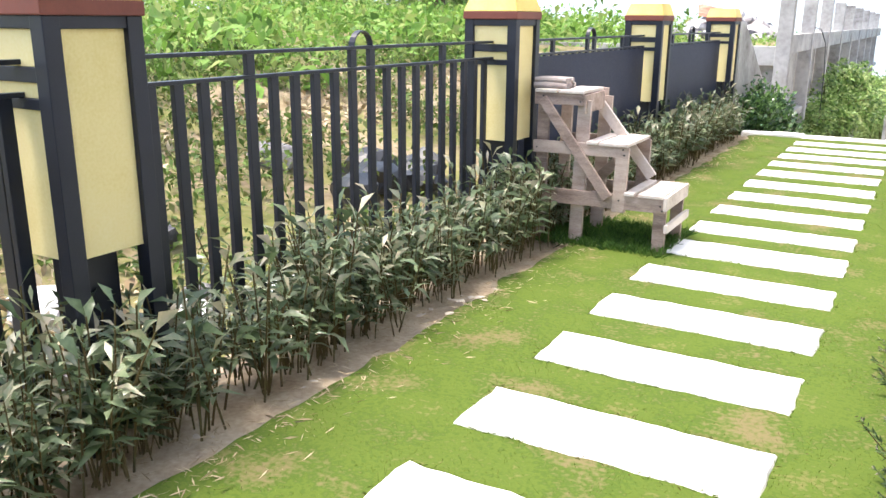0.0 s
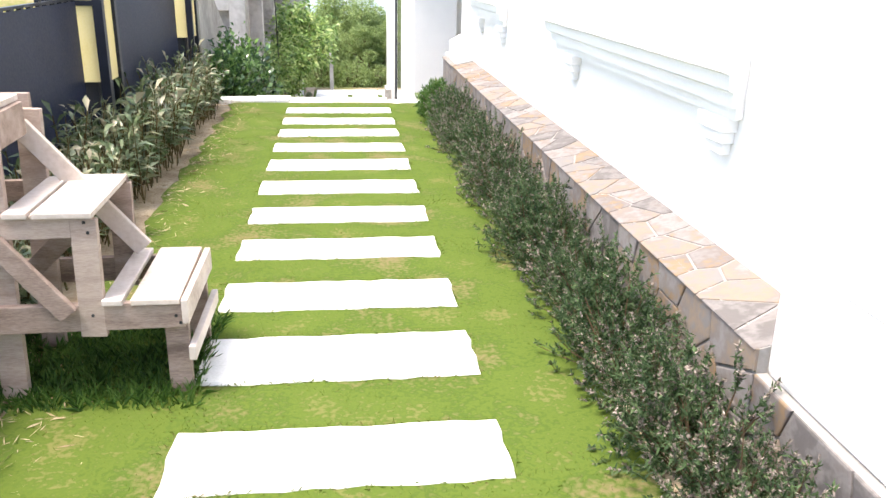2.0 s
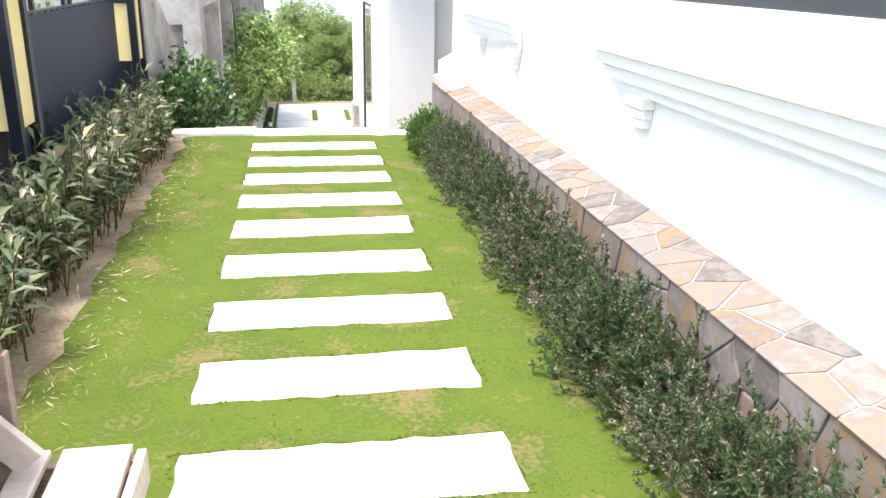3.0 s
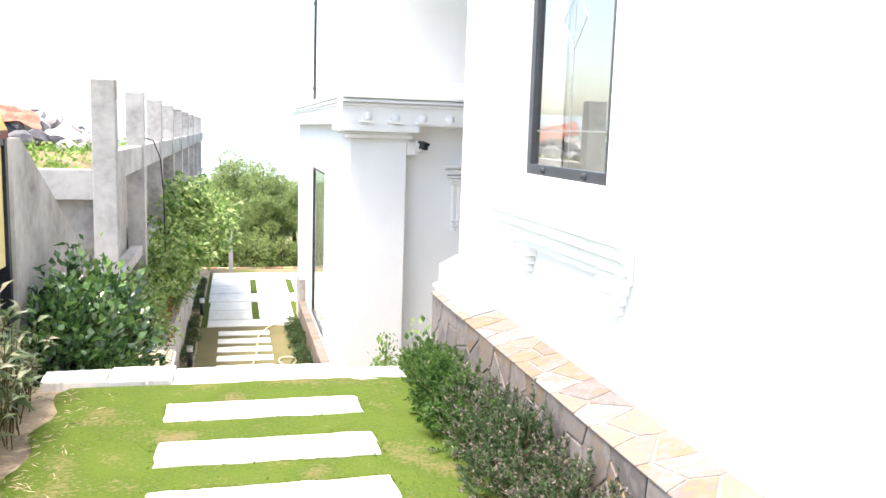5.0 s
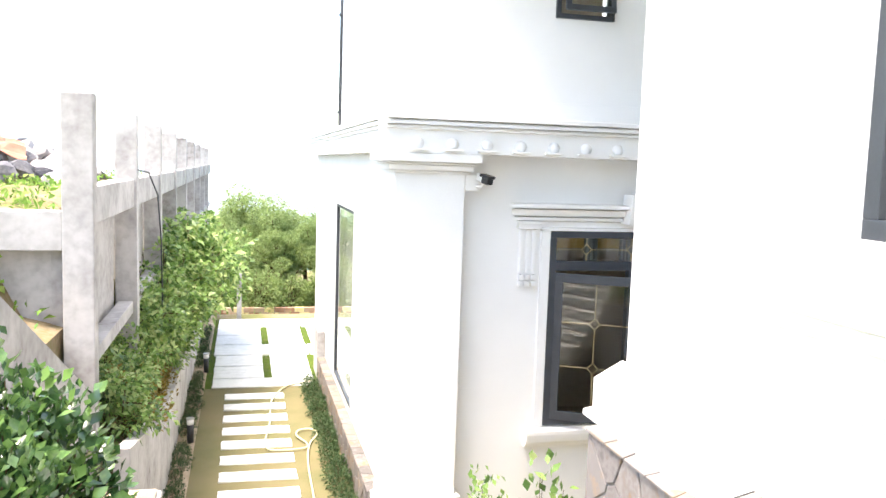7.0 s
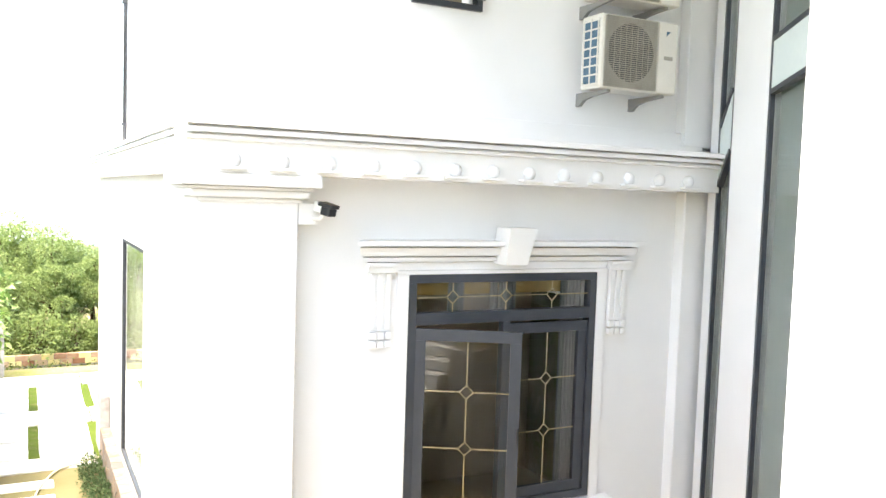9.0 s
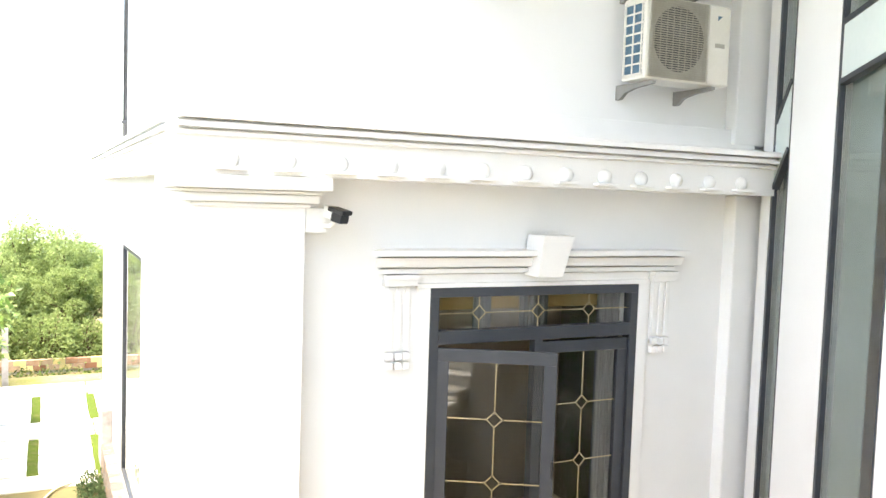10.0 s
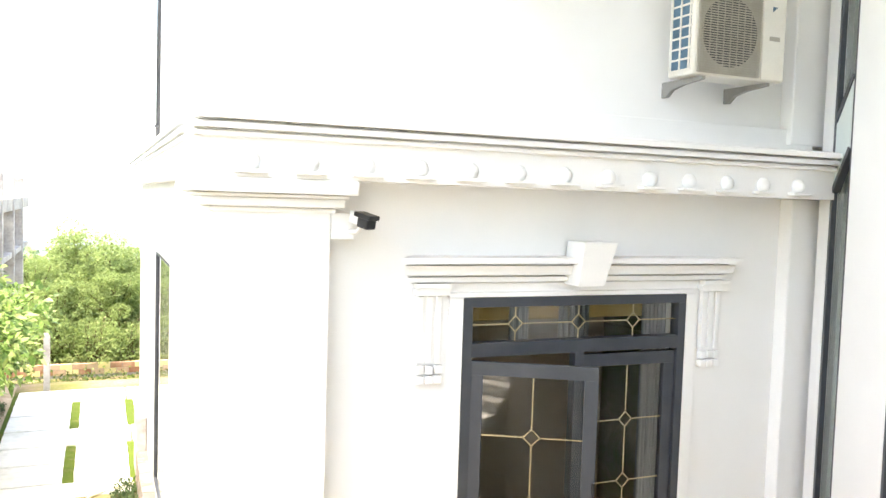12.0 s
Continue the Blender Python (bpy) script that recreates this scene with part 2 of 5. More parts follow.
def box(x0, x1, y0, y1, z0, z1, bevel=0.0, m=None):
    return slab(bmesh.new(), x0, x1, y0, y1, z0, z1, bevel, m)


def beam(a, b, wide, thick, bevel=0.004, bm=None, side=(0, 0, 1)):
    """A straight timber from a to b; wide lies across side."""
    a, b = Vector(a), Vector(b)
    along = (b - a).normalized()
    up = Vector(side) if abs(along.dot(Vector(side).normalized())) < 0.99 else Vector((0.3, 1, 0))
    across = up.cross(along).normalized()
    up = along.cross(across)
    m = Matrix((along, across, up)).transposed().to_4x4()
    return slab(bm or bmesh.new(), 0, (b - a).length, -wide / 2, wide / 2, -thick / 2, thick / 2, bevel, Matrix.Translation(a) @ m)


def tube(points, radius, sides=8, bm=None, taper=1.0):
    bm = bm or bmesh.new()
    rings = []
    pts = [Vector(p) for p in points]
    for k, p in enumerate(pts):
        way = (pts[min(k + 1, len(pts) - 1)] - pts[max(k - 1, 0)]).normalized()
        side = way.orthogonal().normalized()
        if k and abs(way.dot(last_side)) < 0.95:
            side = (last_side - way * last_side.dot(way)).normalized()
        last_side = side
        other = way.cross(side)
        r = radius * (1 + (taper - 1) * k / max(1, len(pts) - 1))
        rings.append([bm.verts.new(p + (side * math.cos(2 * math.pi * q / sides) + other * math.sin(2 * math.pi * q / sides)) * r) for q in range(sides)])
    for r0, r1 in zip(rings, rings[1:]):
        for q in range(sides):
            bm.faces.new((r0[q], r0[(q + 1) % sides], r1[(q + 1) % sides], r1[q]))
    bm.faces.new(rings[0][::-1])
    bm.faces.new(rings[-1])
    return bm


def prism(profile, u0, u1, m, mitre=0.0):
    """A profile of (out, up) swept from u0 to u1 along local x; m sets it in place; mitre draws the ends in with the profile."""
    bm = bmesh.new()
    reach = min(o for o, z in profile)
    ends = [[bm.verts.new(m @ Vector((u + side * mitre * (o - reach), o, z))) for o, z in profile] for u, side in ((u0, 1), (u1, -1))]
    count = len(profile)
    for k in range(count):
        bm.faces.new((ends[0][k], ends[0][(k + 1) % count], ends[1][(k + 1) % count], ends[1][k]))
    bm.faces.new(ends[0][::-1])
    bm.faces.new(ends[1])
    bmesh.ops.recalc_face_normals(bm, faces=bm.faces)
    return bm


def mesh_of(name, bm, material, smooth=False):
    data = bpy.data.meshes.new(name)
    bm.to_mesh(data)
    bm.free()
    data.materials.append(material)
    if smooth:
        data.polygons.foreach_set("use_smooth", [True] * len(data.polygons))
    return data


def part(name, bm, material, parent, label="", smooth=False):
    ob = new(name, mesh_of(name, bm, material, smooth))
    ob.parent = parent
    return tagged(ob, label)


def thing(name, label, category, group="", kind="", at=None):
    ob = new(name)
    ob.empty_display_size = 0.1
    if at is not None:
        ob.matrix_basis = at
    return tagged(ob, label, category, group, kind)


def single(name, bm, material, label, category, kind="", smooth=False):
    return tagged(new(name, mesh_of(name, bm, material, smooth)), label, category, "", kind)


def pierced(u0, u1, z0, z1, holes, m, thick):
    """A wall in the plane of local x and z with holes (u0, u1, z0, z1), thick towards local y."""
    us = sorted({u0, u1, *(h[0] for h in holes), *(h[1] for h in holes)})
    zs = sorted({z0, z1, *(h[2] for h in holes), *(h[3] for h in holes)})
    solid = {(i, k): not any(h[0] <= (us[i] + us[i + 1]) / 2 <= h[1] and h[2] <= (zs[k] + zs[k + 1]) / 2 <= h[3] for h in holes)
             for i in range(len(us) - 1) for k in range(len(zs) - 1)}
    bm, seen = bmesh.new(), {}

    def v(i, k, side):
        if (i, k, side) not in seen:
            seen[i, k, side] = bm.verts.new(m @ Vector((us[i], thick * side, zs[k])))
        return seen[i, k, side]

    for (i, k), full in solid.items():
        if full:
            for side in (0, 1):
                bm.faces.new((v(i, k, side), v(i + 1, k, side), v(i + 1, k + 1, side), v(i, k + 1, side)))
            for di, dk, a, b in ((-1, 0, (i, k), (i, k + 1)), (1, 0, (i + 1, k), (i + 1, k + 1)), (0, -1, (i, k), (i + 1, k)), (0, 1, (i, k + 1), (i + 1, k + 1))):
                if not solid.get((i + di, k + dk), False):
                    bm.faces.new((v(*a, 0), v(*b, 0), v(*b, 1), v(*a, 1)))
    bmesh.ops.recalc_face_normals(bm, faces=bm.faces)
    return bm


# frames of the three house walls: local x runs along the wall, local y into the house
MAIN = Matrix(((0, 1, 0, 1.0), (1, 0, 0, 0), (0, 0, 1, 0), (0, 0, 0, 1)))
REAR = Matrix.Translation((0, 20.2, 0))
SIDE = Matrix(((0, 1, 0, 0.95), (1, 0, 0, 0), (0, 0, 1, 0), (0, 0, 0, 1)))
BAY = Matrix.Translation((6.68, 19.95, 0)) @ Matrix(((-0.4154, 0.9096, 0, 0), (-0.9096, -0.4154, 0, 0), (0, 0, 1, 0), (0, 0, 0, 1)))
LOW = -3.1

# ---- ground ----
def smooth_step(a, b, v):
    q = max(0.0, min(1.0, (v - a) / (b - a)))
    return q * q * (3 - 2 * q)


def land(x, y):
    """Height of the natural ground."""
    if y > 36.2:
        return LOW - 0.1 - 3.15 * smooth_step(36.2, 46, y) - 30 * smooth_step(66, 180, y)
    if x > -2.64:
        if y < 13.5 or x > 7.5:
            return -0.12
        return LOW - 0.05
    lot = -0.1 + 0.95 * smooth_step(3.2, 8.5, -x) + 1.1 * smooth_step(9, 40, -x)
    plateau = 1.0 + 0.9 * smooth_step(7, 30, -x)
    lot += (plateau - lot) * smooth_step(14.5, 19.5, y) * smooth_step(2.9, 3.6, -x)
    return lot + 0.12 * noise.noise((x * 0.7, y * 0.7, 0)) * smooth_step(2.7, 3.6, -x)


def steps_between(a, b, d):
    count = max(1, round((b - a) / d))
    return [a + (b - a) * k / count for k in range(count)]


xs = steps_between(-420, -60, 30) + steps_between(-60, -14, 4) + steps_between(-14, -2.64, 0.4) + [-2.64, -2.6, 0, 3, 7.5, 7.55, 14, 25, 60, 140, 260, 420]
ys = [-420, -200, -90, -40, -20] + steps_between(-10, 13.5, 0.6) + [13.5, 13.54] + steps_between(14, 36.2, 0.8) + [36.2] + steps_between(37, 60, 3) + steps_between(60, 440, 20) + [440, 900, 2500]
verts = [(x, y, land(x, y)) for y in ys for x in xs]
faces = [(k * len(xs) + i, k * len(xs) + i + 1, (k + 1) * len(xs) + i + 1, (k + 1) * len(xs) + i) for k in range(len(ys) - 1) for i in range(len(xs) - 1)]
ground_data = bpy.data.meshes.new("ground")
ground_data.from_pydata(verts, [], faces)
ground_data.materials.append(WASTE)
tagged(new("ground", ground_data), "weedy waste ground falling to a green valley", "ground", kind="structure")


def turf(name, x0, x1, y0, y1, z, material, label, wave=0.012, ragged=0.0):
    nx, ny = max(2, round((x1 - x0) / 0.12)), max(2, round((y1 - y0) / 0.12))
    pts = [(x0 + (x1 - x0) * i / nx, y0 + (y1 - y0) * k / ny, z + wave * noise.noise((x0 + (x1 - x0) * i / nx * 1.7, k * 0.2, z))) for k in range(ny + 1) for i in range(nx + 1)]
    if ragged:
        pts = [(x - ragged * (0.5 + noise.noise((y * 3.1, 5, 1)) + 0.5 * noise.noise((y * 9, 2, 1))) if k % (nx + 1) == 0 else x, y, h) for k, (x, y, h) in enumerate(pts)]
    quads = [(k * (nx + 1) + i, k * (nx + 1) + i + 1, (k + 1) * (nx + 1) + i + 1, (k + 1) * (nx + 1) + i) for k in range(ny) for i in range(nx)]
    data = bpy.data.meshes.new(name)
    data.from_pydata(pts, [], quads)
    data.materials.append(material)
    data.polygons.foreach_set("use_smooth", [True] * len(quads))
    return tagged(new(name, data), label, "lawn" if "lawn" in name else "soil", kind="structure")


turf("lawn_upper", -1.82, 0.5, -6, 13.26, 0.0, LAWN, "short bright green lawn with yellowed patches", wave=0.006, ragged=0.09)
turf("flower_bed_left", -2.62, -1.74, -6, 13.5, -0.05, SOIL, "bare sandy soil strip under the fence planting", 0.03)
turf("flower_bed_right", 0.5, 0.78, -6, 13.5, -0.02, SOIL, "dark soil strip under the low hedge", 0.02)
turf("lawn_lower", -1.6, 0.78, 18.6, 27.75, LOW - 0.012, LOWLAWN, "dry yellowish lawn of the lower garden")
turf("flower_bed_lower", -1.92, -1.6, 18.6, 36.1, LOW - 0.02, SOIL, "planted soil strip along the lower wall")
turf("lawn_lower_end", -1.6, 7.0, 27.75, 35.36, LOW - 0.03, LAWN, "green turf between the paving slabs")

# terrace edge, retaining wall and the flight of steps
single("retaining_wall", box(-2.6, 1.0, 13.48, 13.6, LOW - 0.1, -0.1, 0.01), CONCRETE, "plain concrete retaining wall under the terrace edge", "wall", "structure")
stairs = thing("garden_stairs", "concrete garden steps down to the lower lawn", "stairs", kind="structure")
for k in range(17):
    part("step", box(-1.3, 0.42, 13.62 + 0.29 * k, 13.62 + 0.29 * (k + 1) + 0.02, -0.182 * (k + 1) - 0.16, -0.182 * (k + 1), 0.008), SLAB, stairs)
part("stringer", prism([(13.62, -0.3), (13.62, -0.55), (18.5, -3.4), (18.56, -3.1)], -1.25, 0.38, Matrix.Identity(4)), CONCRETE, stairs)

# rough sloping wing wall beside the steps
single("wing_wall", prism([(13.95, -3.2), (13.95, 1.62), (14.2, 1.62), (19.05, -0.72), (19.05, -3.2)], -2.58, -2.3, Matrix.Identity(4)), CONCRETE, "rough sloping concrete wing wall beside the steps", "wall", "structure")
single("planter_wall", prism([(18.6, -3.2), (18.6, -1.15), (21.4, -1.75), (24.0, -2.05), (33.0, -2.1), (33.0, -3.2)], -2.05, -1.9, Matrix.Identity(4)), CONCRETE, "low concrete planter wall of the lower garden", "wall", "structure")
turf("planter_soil", -2.6, -2.05, 13.62, 36, -2.2, SOIL, "soil of the raised planter bed")

# concrete post and beam frame of the neighbouring plot
frame_post = thing("concrete_frame", "unfinished concrete post and beam frame, weathered grey", "frame", kind="structure")
for k in range(9):
    y = 19.3 + 3.5 * k
    part("post", box(-2.6, -2.3, y - 0.12, y + 0.12, -3.2, 2.3 - 0.03 * k, 0.015), CONCRETE, frame_post)
    part("beam", box(-2.58, -2.34, y + 0.12, y + 3.38, 0.97, 1.36, 0.01), CONCRETE, frame_post)
    part("infill", box(-2.75, -2.62, y + 0.12, y + 3.38, -3.2, 0.97), CONCRETE, frame_post)
    part("lower_rail", box(-2.56, -2.36, y + 0.12, y + 3.38, -0.55, -0.38, 0.01), CONCRETE, frame_post)
part("cross_beam", box(-9.0, -2.6, 19.2, 19.42, 0.72, 1.12, 0.012), CONCRETE, frame_post)
part("cross_wall", box(-9.0, -2.6, 19.45, 19.6, -3.0, 0.8, 0.0), CONCRETE, frame_post)

# ---- main house ----
WIN_A, WIN_2 = (11.32, 12.52, 1.52, 3.7), (6.5, 8.72, 1.55, 3.7)
house = thing("main_house", "white rendered villa wall on a stone plinth", "house", kind="structure")
part("wall", pierced(4.2, 14.0, 0.5, 7.2, [WIN_A, WIN_2], MAIN, 0.25), WHITE, house)
part("end_wall", box(1.25, 4.4, 13.75, 14.0, LOW, 7.2), WHITE, house)
part("end_wall_front", box(1.25, 6.6, 4.2, 4.4, 0.5, 7.2), WHITE, house)
part("corner_base", prism([(0.0, 0.552), (-0.2, 0.504), (-0.2, 0.53), (-0.15, 0.54), (-0.15, 0.686), (-0.004, 0.767), (0.0, 0.767)], 12.92, 14.04, MAIN), TRIM, house)
part("roof", box(0.5, 9.0, 3.5, 21.0, 7.2, 7.4), WHITE, house)
part("back_wall", box(8.8, 9.0, 3.5, 32.0, LOW, 7.2), WHITE, house)
part("foundation", box(0.8, 4.4, -6.0, 13.85, LOW, 0.5), MORTAR, house)

# ---- rear wing ----
WIN_B, WIN_U, WIN_C = (2.98, 5.29, -1.64, 0.91), (2.92, 3.7, 3.57, 4.9), (23.6, 26.2, -2.42, 0.9)
wing = thing("rear_wing", "white rendered rear wing with moulded cornice", "house", kind="structure")
part("wall", pierced(0.95, 7.4, LOW, 7.0, [WIN_B, WIN_U], REAR, 0.25), WHITE, wing)
part("side_wall", pierced(20.45, 30.8, LOW, 1.86, [WIN_C], SIDE, 0.25), WHITE, wing)
part("upper_side_wall", box(0.95, 1.2, 20.45, 26.0, 1.86, 7.0), WHITE, wing)
part("far_wall", box(0.95, 8.8, 30.8, 31.0, LOW, 1.9), WHITE, wing)
part("roof", box(0.95, 8.8, 20.45, 31.0, 1.86, 2.0), WHITE, wing)
part("upper_roof", box(0.9, 8.8, 20.2, 31.0, 7.0, 7.2), WHITE, wing)
part("corner_pilaster", box(0.9, 1.76, 19.95, 20.6, LOW + 0.55, 1.66, 0.012), TRIM, wing)

CORNICE = [(0.0, 1.84), (0.0, 2.36), (-0.2, 2.36), (-0.2, 2.3), (-0.58, 2.28), (-0.65, 2.265), (-0.65, 2.222), (-0.54, 2.218), (-0.54, 2.204), (-0.605, 2.2), (-0.615, 2.16), (-0.52, 2.156), (-0.52, 2.144), (-0.56, 2.14), (-0.56, 2.112), (-0.5, 2.104), (-0.5, 1.84)]
part("cornice", prism(CORNICE, 0.73, 6.6, REAR), TRIM, wing)
part("side_cornice", prism([(o * 0.4, z) for o, z in CORNICE], 20.18, 30.8, SIDE), TRIM, wing)

# slanting wall with the tall stair windows
PANES = [(0.22, 0.62), (1.47, 2.42), (3.3, 4.2)]
bay = thing("stair_wall", "white slanting wall with tall stair windows", "wall", kind="structure")
part("wall", pierced(0.0, 5.6, LOW, 7.2, [(a, b, LOW + 0.4, 6.6) for a, b in PANES], BAY, 0.25), WHITE, bay)
part("return_wall", box(4.35, 4.6, 13.75, 15.0, LOW, 7.2), WHITE, bay)

single("raised_bed_left", box(-2.3, -1.33, 13.64, 15.7, LOW, -0.42, 0.02), CONCRETE, "concrete raised bed beside the steps", "planter", "structure")
turf("bed_soil_left", -2.27, -1.36, 13.66, 15.66, -0.4, SOIL, "soil of the raised bed beside the steps")
single("raised_bed_right", box(0.46, 0.94, 13.64, 15.4, LOW, -0.85, 0.02), CONCRETE, "concrete raised bed beside the house", "planter", "structure")
turf("bed_soil_right", 0.49, 0.91, 13.66, 15.36, -0.83, SOIL, "soil of the raised bed beside the house")

# ---- foliage builders ----
def leaf_mesh(name, roots, ways, lengths, widths, material, droop=0.25, seed=0, plain=False):
    """Many leaves, each a pointed blade folded along its midrib; plain ones have two faces."""
    rng = np.random.default_rng(seed)
    roots, ways = np.asarray(roots, float), np.asarray(ways, float)
    ways /= np.linalg.norm(ways, axis=1, keepdims=True) + 1e-9
    any_way = rng.normal(size=ways.shape) * 0.5 + np.array((0, 0, 1.0))
    across = np.cross(ways, any_way)
    across /= np.linalg.norm(across, axis=1, keepdims=True) + 1e-9
    up = np.cross(across, ways)
    ln, wd = np.asarray(lengths)[:, None], np.asarray(widths)[:, None] / 2
    mid = roots + ways * ln * 0.48 - up * wd * 0.35
    left, right = roots + ways * ln * 0.42 - across * wd, roots + ways * ln * 0.42 + across * wd
    tip = roots + ways * ln - np.array((0, 0, 1.0)) * ln * droop
    corners = (roots, right, tip, left) if plain else (roots, right, mid, left, tip)
    pts = np.stack(corners, axis=1).reshape(-1, 3)
    base = np.arange(len(roots))[:, None] * len(corners)
    tris = np.concatenate([base + np.array(q) for q in (((0, 1, 2), (0, 2, 3)) if plain else ((0, 1, 2), (0, 2, 3), (1, 4, 2), (2, 4, 3)))], axis=0)
    data = bpy.data.meshes.new(name)
    data.vertices.add(len(pts))
    data.vertices.foreach_set("co", pts.ravel())
    data.loops.add(tris.size)
    data.loops.foreach_set("vertex_index", tris.ravel().astype(np.int32))
    data.polygons.add(len(tris))
    data.polygons.foreach_set("loop_start", np.arange(0, tris.size, 3, dtype=np.int32))
    data.update(calc_edges=True)
    data.materials.append(material)
    return data


def leaves_under(name, parent, roots, ways, lengths, widths, material, droop=0.25, seed=0, label="", plain=False):
    ob = new(name, leaf_mesh(name, roots, ways, lengths, widths, material, droop, seed, plain))
    ob.parent = parent
    return tagged(ob, label)


def bed_shrub(seed, label):
    """Upright stalks with long pointed leaves."""
    rng = np.random.default_rng(seed)
    plant = thing("fence_shrub", label, "shrub", "shrubs along the fence")
    bm = bmesh.new()
    roots, ways, ln = [], [], []
    for _ in range(11):
        a, r = rng.uniform(0, 6.28), rng.uniform(0.01, 0.14)
        foot = np.array((r * math.cos(a), r * math.sin(a), 0))
        lean = np.array((rng.normal(0, 0.16), rng.normal(0, 0.16), 1.0))
        high = rng.uniform(0.26, 0.64)
        tube([foot, foot + lean * high * 0.5, foot + lean * high], 0.0055, 4, bm, 0.6)
        for q in np.linspace(0.36, 1.0, 11):
            b = rng.uniform(0, 6.28)
            roots.append(foot + lean * high * q)
            ways.append((math.cos(b), math.sin(b), rng.uniform(0.1, 1.0) + (0.8 if q > 0.9 else 0)))
            ln.append(rng.uniform(0.08, 0.18))
    ln = np.array(ln)
    part("stem", bm, STALK, plant)["kind"] = "stuff"
    leaves_under("foliage", plant, roots, ways, ln, ln * rng.uniform(0.17, 0.28, len(ln)), LEAF_BED, 0.35, seed)["kind"] = "stuff"
    return plant


def mound_shrub(name, seed, label, group, material, wide, high, count, leaf, ratio=0.45, category="shrub", twigs=30, inner=0.55, lift=0.0, plain=False):
    """A low dense mound of small leaves on twigs."""
    rng = np.random.default_rng(seed)
    plant = thing(name, label, category, group)
    bm = bmesh.new()
    ends = []
    for _ in range(twigs):
        a, e = rng.uniform(0, 6.28), rng.uniform(0.15, 1.5)
        reach = rng.uniform(0.7, 1.08)
        end = np.array((math.cos(a) * math.cos(e) * wide, math.sin(a) * math.cos(e) * wide, math.sin(e) * high + 0.02 + lift)) * reach
        tube([(0, 0, 0), end * 0.5 + rng.normal(0, 0.03, 3) * wide, end], 0.02 * wide, 4, bm, 0.3)
        ends.append(end)
    part("branch", bm, BARK, plant)["kind"] = "stuff"
    a, e = rng.uniform(0, 6.28, count), np.arcsin(rng.uniform(-0.75 if lift else 0.0, 1, count))
    lobe = 1 + 0.14 * np.sin(3 * a + seed) + 0.12 * np.sin(5 * a + 4 * e + seed) + 0.1 * np.sin(9 * a - 7 * e)
    r = lobe * rng.uniform(inner, 1.0, count) ** 0.6
    out = np.stack((np.cos(a) * np.cos(e) * wide, np.sin(a) * np.cos(e) * wide, np.sin(e) * high), axis=1)
    roots = out * r[:, None] + rng.normal(0, 0.03 * wide, (count, 3))
    roots[:, 2] = roots[:, 2] + lift if lift else np.abs(roots[:, 2]) + 0.015
    ways = out / np.linalg.norm(out, axis=1, keepdims=True) + rng.normal(0, 0.6, (count, 3)) + np.array((0, 0, 0.35))
    ln = leaf * rng.uniform(0.6, 1.3, count)
    leaves_under("foliage", plant, roots, ways, ln, ln * ratio, material, 0.2, seed, plain=plain)
    return plant


def sprig_shrub(name, seed, label, group, material, wide, high, sprigs, each, leaf, tip_count):
    """A low mound of feathery upright sprigs, each a twig set with fine leaves and a paler tip."""
    rng = np.random.default_rng(seed)
    plant = thing(name, label, "shrub", group)
    bm = bmesh.new()
    roots, ways, tips, tip_ways = [], [], [], []
    for k in range(sprigs):
        a, e = rng.uniform(0, 6.28), math.asin(rng.uniform(0.02, 1))
        lobe = 1 + 0.13 * math.sin(3 * a + seed) + 0.12 * math.sin(6 * a + 5 * e + seed)
        out = np.array((math.cos(a) * math.cos(e), math.sin(a) * math.cos(e), math.sin(e)))
        start = out * np.array((wide, wide, high)) * lobe * rng.uniform(0.4, 0.86)
        way = out + rng.normal(0, 0.35, 3) + np.array((0, 0, 0.55))
        way /= np.linalg.norm(way)
        long = rng.uniform(0.06, 0.12)
        if k % 5 == 0:
            tube([(0, 0, 0), start, start + way * long], 0.004, 3, bm, 0.3)
        q = rng.uniform(0, 1, each)[:, None]
        roots.append(start + way * long * q)
        ways.append(way * 0.75 + rng.normal(0, 0.5, (each, 3)))
        tips.append(start + way * long * rng.uniform(0.7, 1.05, (tip_count, 1)))
        tip_ways.append(way + rng.normal(0, 0.6, (tip_count, 3)))
    roots, ways, tips, tip_ways = (np.concatenate(q) for q in (roots, ways, tips, tip_ways))
    roots[:, 2], tips[:, 2] = np.abs(roots[:, 2]) + 0.012, np.abs(tips[:, 2]) + 0.012
    part("branch", bm, BARK, plant)["kind"] = "stuff"
    ln = leaf * rng.uniform(0.6, 1.3, len(roots))
    leaves_under("foliage", plant, roots, ways, ln, ln * 0.26, material, 0.15, seed, plain=True)["kind"] = "stuff"
    ln = leaf * rng.uniform(0.35, 0.75, len(tips))
    leaves_under("shoot_tip", plant, tips, tip_ways, ln, ln * 0.45, TIPS, 0.1, seed + 1, "dusky pinkish-grey shoot tips", True)["kind"] = "stuff"
    return plant


